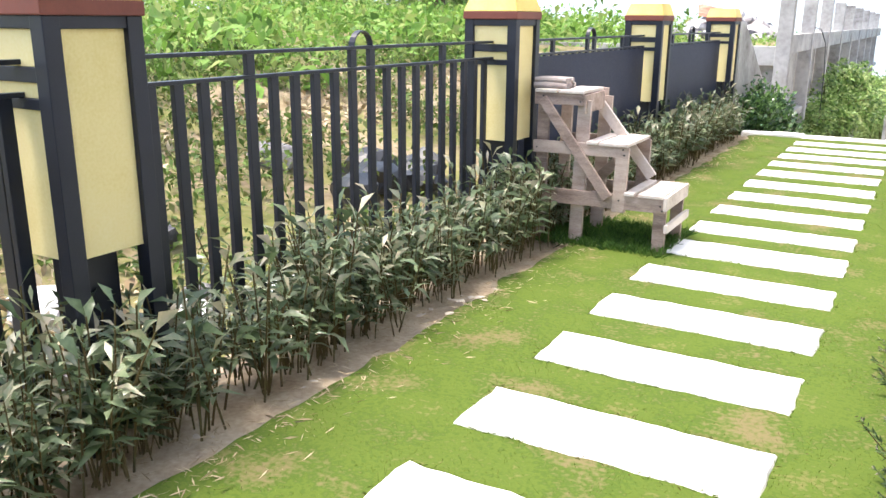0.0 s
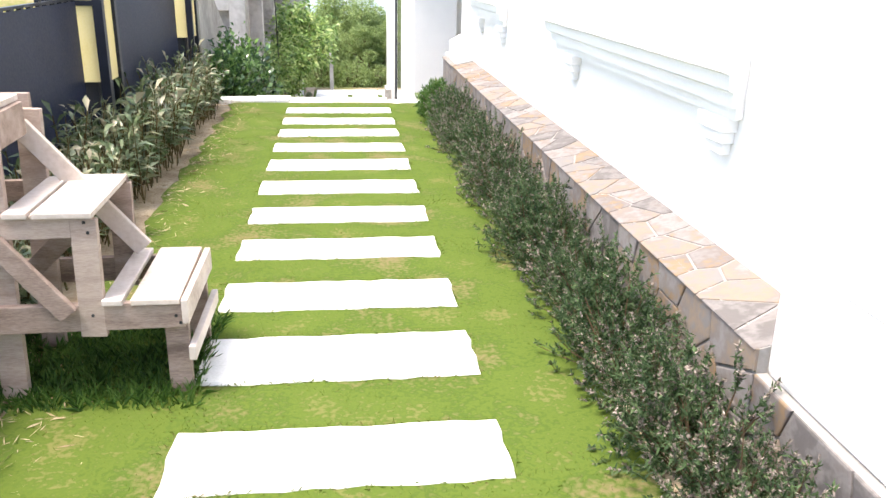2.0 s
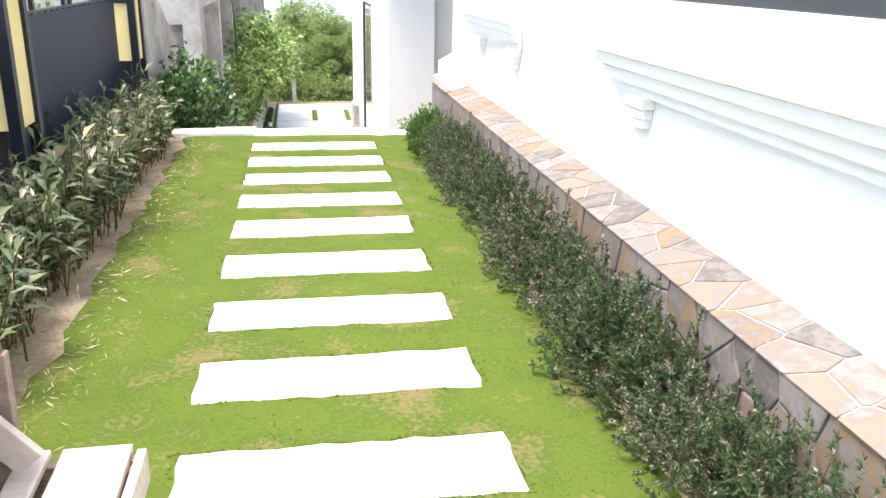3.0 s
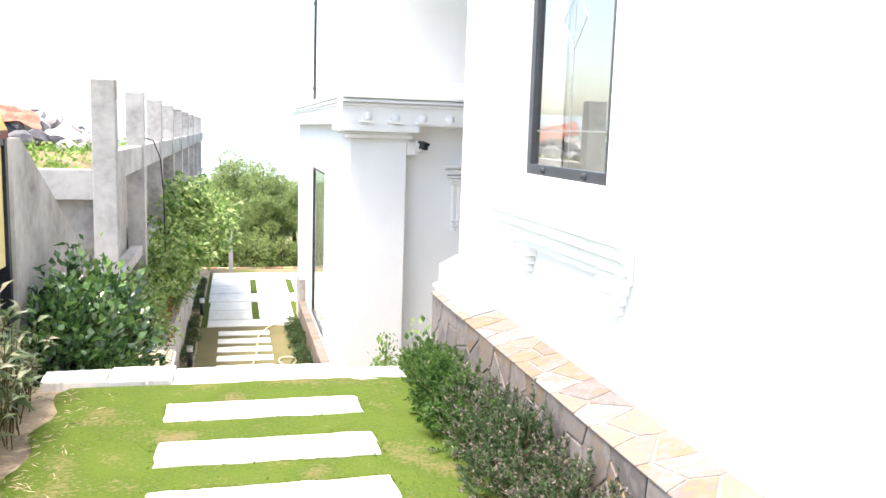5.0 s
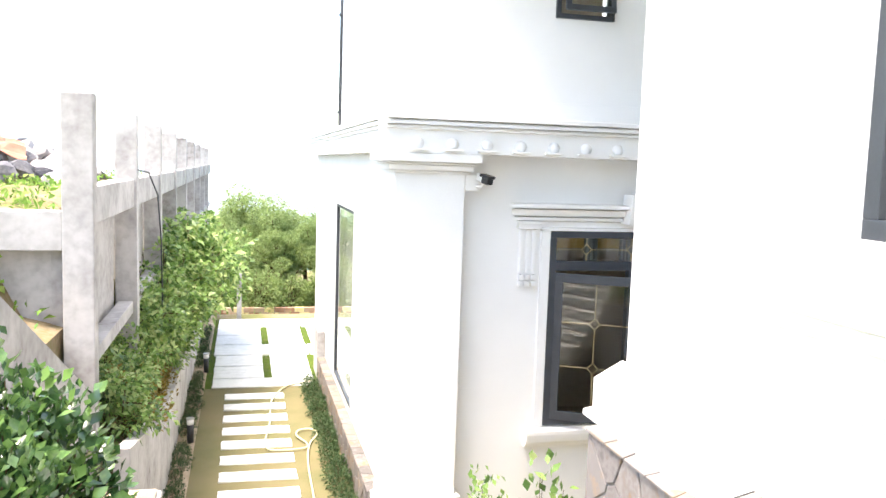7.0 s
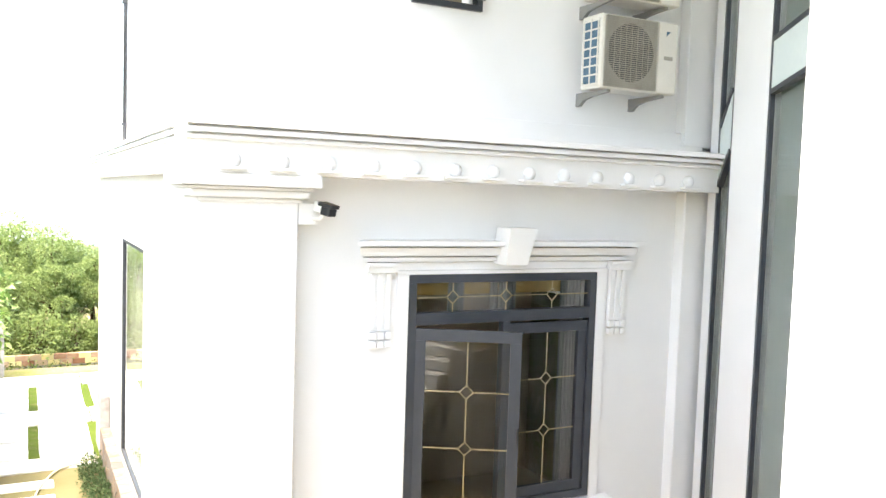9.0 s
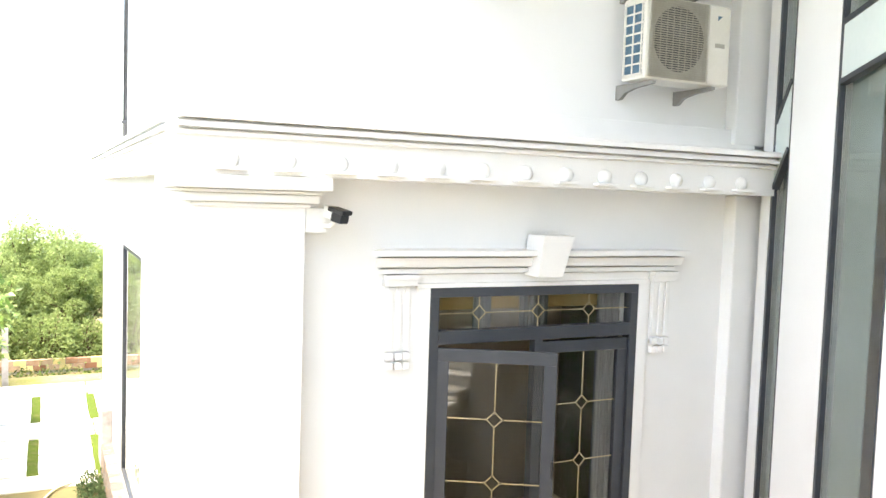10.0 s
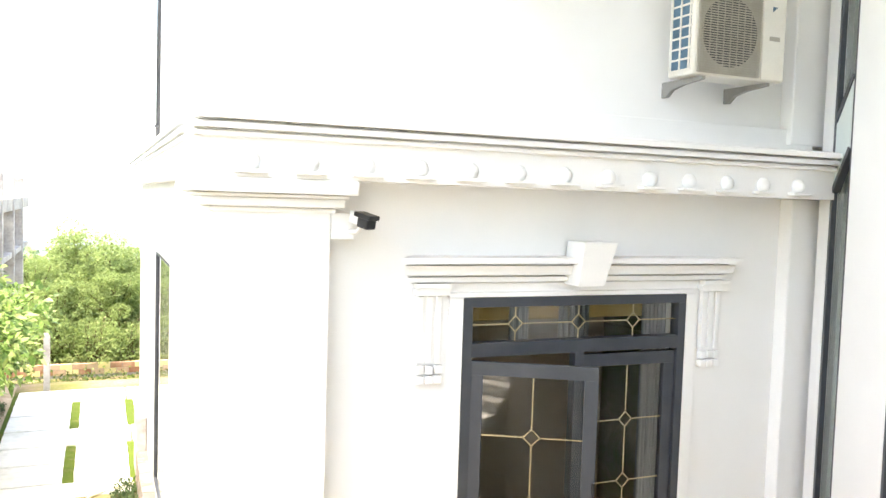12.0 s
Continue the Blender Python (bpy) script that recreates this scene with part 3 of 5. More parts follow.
def tree(name, seed, label, material, high, wide, count, leaf, group="", category="tree", plain=False):
    """A tapered trunk with limbs; leaf clumps gather round the limb ends and leave gaps."""
    rng = np.random.default_rng(seed)
    plant = thing(name, label, category, group)
    bm = bmesh.new()
    tube([(0, 0, 0), (0.04 * high * rng.normal(), 0.03 * high, high * 0.35), (0.05 * high * rng.normal(), 0, high * 0.7)], 0.03 * high, 8, bm, 0.45)
    clumps = []
    for k in range(22):
        a, e = rng.uniform(0, 6.28), rng.uniform(0.0, 1.4)
        start = np.array((0, 0, high * rng.uniform(0.25, 0.62)))
        end = np.array((math.cos(a) * math.cos(e) * wide, math.sin(a) * math.cos(e) * wide, high * 0.5 + math.sin(e) * high * 0.42)) * rng.uniform(0.75, 1.05)
        tube([start, (start + end) / 2 + rng.normal(0, 0.06, 3) * wide, end], 0.011 * high, 5, bm, 0.3)
        clumps += [end, (start + 2 * end) / 3]
    part("trunk", bm, BARK, plant)
    clumps = np.array(clumps)
    pick = rng.integers(0, len(clumps), count)
    size = rng.uniform(0.2, 0.38, len(clumps)) * wide
    spot = rng.normal(0, 1, (count, 3))
    spot = spot / np.linalg.norm(spot, axis=1, keepdims=True) * rng.uniform(0.4, 1, (count, 1)) ** 0.5
    roots = clumps[pick] + spot * size[pick][:, None] * np.array((1, 1, 0.75))
    ln = leaf * rng.uniform(0.6, 1.4, count)
    leaves_under("crown", plant, roots, spot + rng.normal(0, 0.5, (count, 3)) + np.array((0, 0, 0.3)), ln, ln * 0.55, material, 0.3, seed, plain=plain)
    return plant


def scatter(makers, places):
    """Stands the made plants, then their copies, at places (x, y, z, size)."""
    rng = random.Random(5)
    for k, (x, y, z, size) in enumerate(places):
        at = Matrix.Translation((x, y, z)) @ Matrix.Rotation(rng.uniform(0, 6.28), 4, "Z")
        if k < len(makers):
            makers[k].matrix_basis = at @ Matrix.Diagonal((size, size, size, 1))
        else:
            source = makers[rng.randrange(len(makers))]
            copy_thing(source, at).scale = (size, size, size)


# ---- upper garden: fence ----
def pillar(y):
    p = thing("fence_pillar", "navy framed fence pillar with cream yellow panels and red-brown cap", "pillar", "fence pillars", at=Matrix.Translation((-2.51, y + 0.21, 0)))
    for sx in (-1, 1):
        for sy in (-1, 1):
            part("corner_post", box(sx * 0.175 - 0.035, sx * 0.175 + 0.035, sy * 0.175 - 0.035, sy * 0.175 + 0.035, -0.05, 1.62, 0.004), NAVY, p)
    part("core", box(-0.085, 0.085, -0.085, 0.085, -0.05, 1.6), NAVY, p)
    for turn in range(4):
        m = Matrix.Rotation(turn * math.pi / 2, 4, "Z")
        part("top_rail", box(-0.14, 0.14, -0.205, -0.165, 1.575, 1.62, 0.003, m), NAVY, p)
        if turn == 1 or turn == 3:
            part("panel", box(-0.139, 0.139, -0.186, -0.172, 0.74, 1.574, 0.002, m), CREAM, p)
        else:
            for z0, z1 in ((0.74, 1.295), (1.335, 1.39), (1.445, 1.574)):
                part("panel", box(-0.139, 0.139, -0.186, -0.172, z0, z1, 0.002, m), CREAM, p)
            for z0, z1 in ((1.296, 1.334), (1.391, 1.444)):
                part("slat", box(-0.14, 0.14, -0.2, -0.165, z0, z1, 0.003, m), NAVY, p)
    cap = part("cap", box(-0.219, 0.219, -0.219, 0.219, 1.62, 1.675, 0.006), BROWNCAP, p)
    bm = box(-0.215, 0.215, -0.215, 0.215, 1.675, 1.8, 0.006)
    for v in bm.verts:
        if v.co.z > 1.74:
            v.co.x, v.co.y = v.co.x * 0.82, v.co.y * 0.82
    part("cap_top", bm, YELLOWCAP, cap, "sunlit faded yellow cap top")
    return p


def fence_panel(y, sheet):
    """One bay of the fence between two pillars; y is the bay's middle."""
    label = "navy steel fence bay with solid sheet panel" if sheet else "navy steel fence bay with flat upright bars"
    p = thing("fence_bay", label, "fence", "fence bays", at=Matrix.Translation((-2.5, y, 0)))
    for z in (1.46, 1.345, 0.1):
        part("rail", box(-0.02, 0.02, -1.62, 1.62, z - 0.009, z + 0.009, 0.003), NAVY, p)
    bars = []
    for side in (-1, 1):
        bars += [(side * (0.09 + 0.164 * k), 1.345) for k in range(1, 5)] + [(side * 0.91, 1.46)] + [(side * (0.91 + 0.15 * k), 1.345) for k in range(1, 5)]
        bars.append((side * 0.09, 1.46))
    for u, top in bars:
        part("bar", box(-0.014, 0.014, u - 0.027, u + 0.027, 0.03, top, 0.003), NAVY, p)
    bm = bmesh.new()
    arc = [(0.09 * math.cos(q * math.pi / 10), 1.46 + 0.09 * math.sin(q * math.pi / 10)) for q in range(11)]
    for (u0, z0), (u1, z1) in zip(arc, arc[1:]):
        beam((0, u0, z0), (0, u1, z1), 0.038, 0.008, 0, bm, side=(0, -(u0 + u1), -(z0 + z1 - 2.92)) if abs(u0 + u1) > 0.001 else (0, 0, 1))
    part("loop", bm, NAVY, p)
    if sheet:
        part("sheet", box(0.022, 0.028, -1.6, 1.6, 0.2, 1.33, 0.002), SHEET, p)
    return p


for y in (-1.4, 2.21, 5.92, 9.62, 13.42):
    pillar(y)
for y, sheet in ((0.65, False), (4.31, False), (7.98, True), (11.73, True)):
    fence_panel(y, sheet)

# ---- stepping stones and edge stones ----
def worn_slab(x0, x1, y0, y1, z0, z1, seed):
    rng = random.Random(seed)
    n, q = 14, 5
    bm = bmesh.new()
    ring = [(x0 + (x1 - x0) * k / n, y0) for k in range(n)] + [(x1, y0 + (y1 - y0) * k / q) for k in range(q)] + [(x1 - (x1 - x0) * k / n, y1) for k in range(n)] + [(x0, y1 - (y1 - y0) * k / q) for k in range(q)]
    jag = [(x + rng.uniform(-0.008, 0.008), y + rng.uniform(-0.009, 0.009)) for x, y in ring]
    cx, cy = (x0 + x1) / 2, (y0 + y1) / 2
    low = [bm.verts.new((x, y, z0)) for x, y in jag]
    high = [bm.verts.new((x, y, z1 - 0.012)) for x, y in jag]
    top = [bm.verts.new((x + (cx - x) * 0.012, y + (cy - y) * 0.04, z1 + rng.uniform(-0.002, 0.002))) for x, y in jag]
    for a, b in ((low, high), (high, top)):
        for k in range(len(ring)):
            bm.faces.new((a[k], a[(k + 1) % len(ring)], b[(k + 1) % len(ring)], b[k]))
    bm.faces.new(top)
    bm.faces.new(low[::-1])
    return bm


for k, (y0, y1) in enumerate(((0.1, 0.5), (0.84, 1.24), (1.58, 1.99), (2.34, 2.75), (3.117, 3.513), (3.903, 4.312), (4.662, 5.064), (5.423, 5.794), (6.162, 6.588), (6.906, 7.27), (7.647, 8.002),
                              (8.352, 8.696), (9.07, 9.43), (9.798, 10.16), (10.504, 10.835), (11.193, 11.522), (11.828, 12.158), (12.509, 12.817), (13.25, 13.6))):
    single("stepping_stone", worn_slab(-1.195, 0.0, y0, y1, -0.09 if y1 < 13 else -0.16, 0.012, k), SLAB, "white rectangular stepping stone set in the lawn", "stepping stone")["group"] = "stepping stones of the upper lawn"
single("edge_stone", worn_slab(-1.62, -1.2, 13.3, 13.62, -0.14, 0.03, 51), SLAB, "rough pale edge stone at the terrace brink", "edge stone")
single("edge_stone", worn_slab(0.01, 0.42, 13.2, 13.5, -0.14, 0.0, 52), SLAB, "rough pale edge stone at the terrace brink", "edge stone")
single("edge_stone", worn_slab(-2.05, -1.64, 13.36, 13.62, -0.14, 0.02, 53), SLAB, "rough pale edge stone at the terrace brink", "edge stone")

# ---- stepped timber stand ----
stand = thing("stepped_stand", "weathered grey three-step timber plant stand on the lawn", "plant stand")
N, F = 6.14, 6.6
for y in (N, F):
    d = -0.035 if y == N else 0.035
    part("rear_post", beam((-2.16, y, -0.02), (-2.15, y, 1.06), 0.09, 0.035, side=(0, 1, 0)), WOOD, stand)
    part("middle_post", beam((-1.86, y, -0.02), (-1.83, y, 1.06), 0.1, 0.035, side=(0, 1, 0)), WOOD, stand)
    part("front_leg", beam((-1.225, y, -0.02), (-1.225, y, 0.4), 0.09, 0.035, side=(0, 1, 0)), WOOD, stand)
    part("short_post", beam((-1.525, y + d, 0.27), (-1.515, y + d, 0.74), 0.095, 0.035, side=(0, 1, 0)), WOOD, stand)
    part("top_rail", beam((-2.21, y + d, 1.065), (-1.83, y + d, 1.07), 0.095, 0.033, side=(0, 1, 0)), WOOD, stand)
    part("middle_rail", beam((-2.21, y + d, 0.705), (-1.48, y + d, 0.715), 0.09, 0.033, side=(0, 1, 0)), WOOD, stand)
    part("bottom_rail", beam((-2.18, y + d * 1.02, 0.34), (-1.185, y + d * 1.02, 0.355), 0.11, 0.033, side=(0, 1, 0)), WOOD, stand)
part("brace", beam((-2.14, N - 0.068, 1.06), (-1.6, N - 0.068, 0.37), 0.075, 0.028, side=(0, 1, 0)), WOOD, stand)
part("brace", beam((-1.86, F - 0.05, 1.0), (-1.42, F - 0.05, 0.47), 0.08, 0.028, side=(0, 1, 0)), PALEWOOD, stand)
part("brace", beam((-1.95, F - 0.05, 0.32), (-1.68, F - 0.09, 0.58), 0.08, 0.028, side=(0, 1, 0)), WOOD, stand)
# Treads take the paler timber, so their tops look brightly lit.
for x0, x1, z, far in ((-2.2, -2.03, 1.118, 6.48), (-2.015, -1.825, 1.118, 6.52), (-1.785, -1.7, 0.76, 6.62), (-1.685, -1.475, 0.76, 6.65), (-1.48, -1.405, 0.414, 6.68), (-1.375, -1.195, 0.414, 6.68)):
    part("tread_board", beam(((x0 + x1) / 2, 6.07, z), ((x0 + x1) / 2 - 0.008, far, z), x1 - x0, 0.024, 0.005), PALEWOOD, stand, "worn tread board, top light put into its pale colour")
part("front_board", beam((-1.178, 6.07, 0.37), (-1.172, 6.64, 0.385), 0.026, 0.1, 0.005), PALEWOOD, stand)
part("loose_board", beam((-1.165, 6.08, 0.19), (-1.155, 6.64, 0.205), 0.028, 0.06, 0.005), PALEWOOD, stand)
part("side_board", beam((-1.822, 6.1, 1.03), (-1.822, 6.5, 1.04), 0.022, 0.13, 0.004), WOOD, stand)
for x, z in ((-1.5, 0.69), (-1.51, 0.73), (-2.18, 0.7), (-1.215, 0.35), (-1.2, 0.32), (-2.14, 1.08), (-1.85, 1.05), (-1.52, 0.36)):
    bm = bmesh.new()
    bmesh.ops.create_uvsphere(bm, u_segments=6, v_segments=4, radius=0.007, matrix=Matrix.Translation((x, N - 0.053, z)))
    part("nail_head", bm, BLACK, stand)
bundle = thing("cane_bundle", "bundle of grey split canes on the stand top", "cane bundle")
for k in range(7):
    y = 6.14 + 0.052 * (k % 4) + 0.02 * (k // 4)
    part("cane", tube([(-2.24, y, 1.152 + 0.037 * (k // 4)), (-2.14, y + 0.01, 1.155 + 0.037 * (k // 4)), (-1.98, y - 0.015 * (k % 3), 1.152 + 0.037 * (k // 4))], 0.021, 8), SPLIT, bundle)

# ---- house details ----
def swept(name, profile, u0, u1, m, parent, label="", mitre=0.0):
    return part(name, prism(profile, u0, u1, m, mitre), TRIM, parent, label)


def came(parent, lines, diamonds, place, lattice=GOLD):
    """Thin brass bars on a pane, local x and z; diamonds are (u, z, half)."""
    for a, b in lines:
        part("came", beam(place @ Vector((a[0], 0, a[1])), place @ Vector((b[0], 0, b[1])), 0.009, 0.009, 0), lattice, parent)
    for u, z, h in diamonds:
        ring = [(u + h, z), (u, z + h), (u - h, z), (u, z - h)]
        for a, b in zip(ring, ring[1:] + ring[:1]):
            part("came", beam(place @ Vector((a[0], 0, a[1])), place @ Vector((b[0], 0, b[1])), 0.009, 0.009, 0), lattice, parent)


def frame_bars(parent, u0, u1, z0, z1, wide, deep, place, name="frame"):
    """Four mitred bars joined into one frame."""
    bm = bmesh.new()
    for a in ((u0, u1, z0, z0 + wide), (u0, u1, z1 - wide, z1), (u0, u0 + wide, z0 + wide, z1 - wide), (u1 - wide, u1, z0 + wide, z1 - wide)):
        slab(bm, a[0], a[1], -deep / 2, deep / 2, a[2], a[3], 0.004, place)
    return part(name, bm, CHARCOAL, parent)


def pane(parent, u0, u1, z0, z1, place, material=GLASS):
    bm = box(u0, u1, -0.003, 0.003, z0, z1, 0, place)
    bmesh.ops.recalc_face_normals(bm, faces=bm.faces)
    ob = part("pane", bm, material, parent)
    ob.visible_shadow = False
    return ob


# main house windows and their moulded sills
def side_window(name, hole, label):
    u0, u1, z0, z1 = hole
    w = thing(name, label, "window", kind="structure")
    place = MAIN @ Matrix.Translation((0, 0.045, 0))
    frame_bars(w, u0, u1, z0, z1, 0.064, 0.06, place)
    pane(w, u0 + 0.064, u1 - 0.064, z0 + 0.064, z1 - 0.064, place, COATED)
    mid = (u0 + u1) / 2
    came(w, [((mid, z0 + 0.09), (mid, z1 - 0.09)), ((u0 + 0.09, z0 + 0.27), (u1 - 0.09, z0 + 0.27))], [(mid, z0 + 0.88, 0.16)], place, STEEL)
    for u in (u0 + 0.3, u1 - 0.3):
        bm = bmesh.new()
        bmesh.ops.create_uvsphere(bm, u_segments=8, v_segments=6, radius=0.022, matrix=MAIN @ Matrix.Translation((u, 0.012, z0 + 0.032)))
        part("drain_cap", bm, BLACK, w)
    e0, e1 = u0 - 0.47, u1 + 0.3
    swept("sill", [(0, 1.09), (-0.05, 1.09), (-0.05, 1.14), (-0.085, 1.145), (-0.085, 1.2), (-0.12, 1.215), (-0.125, 1.27), (-0.155, 1.285), (-0.155, 1.335), (0, 1.345)], e0, e1, MAIN, w, mitre=0.8)
    for u in (e0 + 0.12, e1 - 0.62):
        for out, z, high, wide in ((0.07, 1.03, 0.058, 0.24), (0.055, 0.98, 0.048, 0.2), (0.04, 0.93, 0.048, 0.16)):
            part("corbel", box(u + (0.3 - wide) / 2, u + (0.3 + wide) / 2, -out, 0, z, z + high, 0.006, MAIN), TRIM, w)
    # Added grey sheet lifts the dark pane to a reflected veil.
    part("veil_sheet", box(u0 + 0.02, u1 - 0.02, 0.26, 0.268, z0 - 0.05, z1 + 0.1, 0, MAIN), PANE_GREY, w, "grey sheet added behind the pane for its pale veil")
    part("lining", box(u0 - 0.2, u1 + 0.2, 1.2, 1.25, z0 - 0.4, z1 + 0.2, 0, MAIN), ROOM, w)
    return w


side_window("window_1", WIN_A, "tall charcoal framed window over a moulded white sill")
side_window("window_2", WIN_2, "wide charcoal framed window over a moulded white sill")

# rear wing: window with one open casement
wb = thing("window_3", "charcoal casement window with one leaf open and brass came", "window", kind="structure")
place = REAR @ Matrix.Translation((0, 0.02, 0))
u0, u1, z0, z1 = WIN_B
frame_bars(wb, u0, u1, z0, z1, 0.085, 0.12, place)
part("transom", box(u0 + 0.085, u1 - 0.085, -0.06, 0.06, 0.4, 0.52, 0.004, place), CHARCOAL, wb)
part("mullion", box(4.09, 4.18, -0.05, 0.05, z0 + 0.085, 0.4, 0.004, place), CHARCOAL, wb)
pane(wb, u0 + 0.085, u1 - 0.085, 0.52, z1 - 0.085, place)
came(wb, [((u0 + 0.085, 0.67), (3.43, 0.67)), ((3.57, 0.67), (4.07, 0.67)), ((4.21, 0.67), (4.66, 0.67)), ((4.8, 0.67), (u1 - 0.085, 0.67))] + [((u, 0.52), (u, 0.6)) for u in (3.5, 4.14, 4.73)] + [((u, 0.74), (u, z1 - 0.085)) for u in (3.5, 4.14, 4.73)], [(u, 0.67, 0.07) for u in (3.5, 4.14, 4.73)], place)


def leaf_of(parent, m, wide):
    parent = frame_bars(parent, 0, wide, -1.555, 0.37, 0.115, 0.06, m, "casement")
    pane(parent, 0.115, wide - 0.115, -1.44, 0.255, m)
    mid = wide / 2
    came(parent, [((mid, 0.255), (mid, -0.18)), ((mid, -0.34), (mid, -0.76)), ((mid, -0.92), (mid, -1.455))] + [s for z in (-0.26, -0.84) for s in (((0.1, z), (mid - 0.08, z)), ((mid + 0.08, z), (wide - 0.1, z)))], [(mid, -0.26, 0.07), (mid, -0.84, 0.07)], m)


leaf_of(wb, REAR @ Matrix.Translation((4.18, 0.02, 0)), 1.02)
leaf_of(wb, REAR @ Matrix.Translation((3.07, 0.0, 0)) @ Matrix.Rotation(radians(-30), 4, "Z"), 1.08)
part("handle", beam((3.07 + 0.9, 20.2 - 0.57, -0.75), (3.07 + 0.9, 20.2 - 0.57, -0.6), 0.02, 0.025), BLACK, wb)
part("pelmet", box(2.9, 5.1, 20.5, 20.54, 0.66, 1.0, 0.01), AMBER, wb)
# Grey strips behind the glass imitate the concrete posts' reflections.
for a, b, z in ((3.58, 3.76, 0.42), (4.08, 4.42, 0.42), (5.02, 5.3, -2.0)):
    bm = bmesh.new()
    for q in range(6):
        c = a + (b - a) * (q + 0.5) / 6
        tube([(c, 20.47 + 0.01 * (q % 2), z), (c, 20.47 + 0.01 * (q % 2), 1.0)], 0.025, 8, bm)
    part("curtain_like_strip", bm, PANE_GREY, wb, "dim grey strip standing in for a reflection in the pane")
part("lining", box(2.4, 5.9, 22.4, 22.45, -2.2, 1.4), ROOM, wb)
part("lining_floor", box(2.4, 5.9, 20.46, 22.4, -2.2, -2.1), ROOM, wb)
swept("architrave", [(0, 0.915), (-0.05, 0.915), (-0.05, 0.95), (-0.03, 0.96), (-0.03, 1.0), (0, 1.0)], 2.84, 5.42, REAR, wb)
for a, b in ((2.85, 2.975), (5.295, 5.42)):
    part("architrave_jamb", box(a, b, -0.04, 0, -1.66, 0.913, 0.005, REAR), TRIM, wb)
swept("lintel", [(0, 1.0), (-0.04, 1.0), (-0.04, 1.035), (-0.02, 1.037), (-0.02, 1.05), (-0.1, 1.052), (-0.1, 1.09), (-0.04, 1.094), (-0.04, 1.108), (-0.15, 1.112), (-0.158, 1.15), (-0.172, 1.19), (-0.1, 1.194), (-0.1, 1.208), (-0.24, 1.212), (-0.24, 1.258), (0, 1.264)], 2.34, 5.8, REAR, wb, mitre=0.75)
for a, b in ((2.52, 2.83), (5.43, 5.74)):
    for h0, h1, out in ((1.0, 1.04, 0.12), (0.94, 0.998, 0.09)):
        part("bracket_cap", box(a, b, -out, 0, h0, h1, 0.005, REAR), TRIM, wb)
    part("bracket_strip", box(a + 0.04, b - 0.04, -0.022, 0, 0.36, 0.938, 0.004, REAR), TRIM, wb)
    for q in range(3):
        c = a + 0.075 + 0.08 * q
        part("bracket_flute", box(c - 0.026, c + 0.026, -0.042, -0.02, 0.38, 0.93, 0.008, REAR), TRIM, wb)
        for z in (0.2, 0.285):
            part("bracket_drop", box(c - 0.034, c + 0.034, -0.065, 0, z, z + 0.07, 0.014, REAR), TRIM, wb)
bm = bmesh.new()
key = [(3.94, 1.02), (4.2, 1.02), (4.28, 1.4), (3.95, 1.4)]
ends = [[bm.verts.new((x, y + (0.0 if z < 1.2 else -0.06), z)) for x, z in key] for y in (19.92, 20.2)]
for k in range(4):
    bm.faces.new((ends[0][k], ends[0][(k + 1) % 4], ends[1][(k + 1) % 4], ends[1][k]))
bm.faces.new(ends[0])
bm.faces.new(ends[1][::-1])
bmesh.ops.recalc_face_normals(bm, faces=bm.faces)
part("keystone", bm, TRIM, wb)
swept("window_sill", [(0, -1.9), (-0.1, -1.9), (-0.12, -1.86), (-0.16, -1.82), (-0.18, -1.72), (-0.18, -1.68), (0, -1.66)], 2.72, 5.57, REAR, wb)

# upper window, side window and the raking stair windows
wu = thing("window_4", "small charcoal awning window tilted open", "window", kind="structure")
frame_bars(wu, *WIN_U, 0.06, 0.12, place)
tilt = REAR @ Matrix.Translation((0, 0, 4.9)) @ Matrix.Rotation(radians(-9), 4, "X") @ Matrix.Translation((0, 0, -4.9))
sash = frame_bars(wu, 2.98, 3.64, 3.63, 4.84, 0.07, 0.04, tilt, "sash")
pane(sash, 3.05, 3.57, 3.7, 4.77, tilt)
part("lining", box(2.7, 3.9, 21.0, 21.05, 3.3, 5.2), ROOM, wu)
wc = thing("window_5", "tall charcoal framed window in the wing's side", "window", kind="structure")
place = SIDE @ Matrix.Translation((0, 0.0, 0))
frame_bars(wc, *WIN_C, 0.05, 0.06, place)
pane(wc, 23.65, 26.15, -2.37, 0.85, place)
bm = bmesh.new()
for q in range(12):
    tube([SIDE @ Vector((24.9 + 0.1 * q, 0.2 + 0.03 * (q % 2), -2.9)), SIDE @ Vector((24.9 + 0.1 * q, 0.2 + 0.03 * (q % 2), 1.2))], 0.06, 8, bm)
part("curtain_like_strip", bm, CURTAIN, wc)
part("lining", box(23.5, 26.8, 1.0, 1.05, -2.9, 1.3, 0, SIDE), ROOM, wc)
for a, b, c, d in ((23.35, 23.595, -2.45, 1.15), (26.205, 26.45, -2.45, 1.15), (23.35, 26.45, 0.905, 1.15)):
    part("surround", box(a, b, -0.045, 0, c, d if (a, b) == (23.35, 26.45) else 0.903, 0.008, SIDE), TRIM, wc)

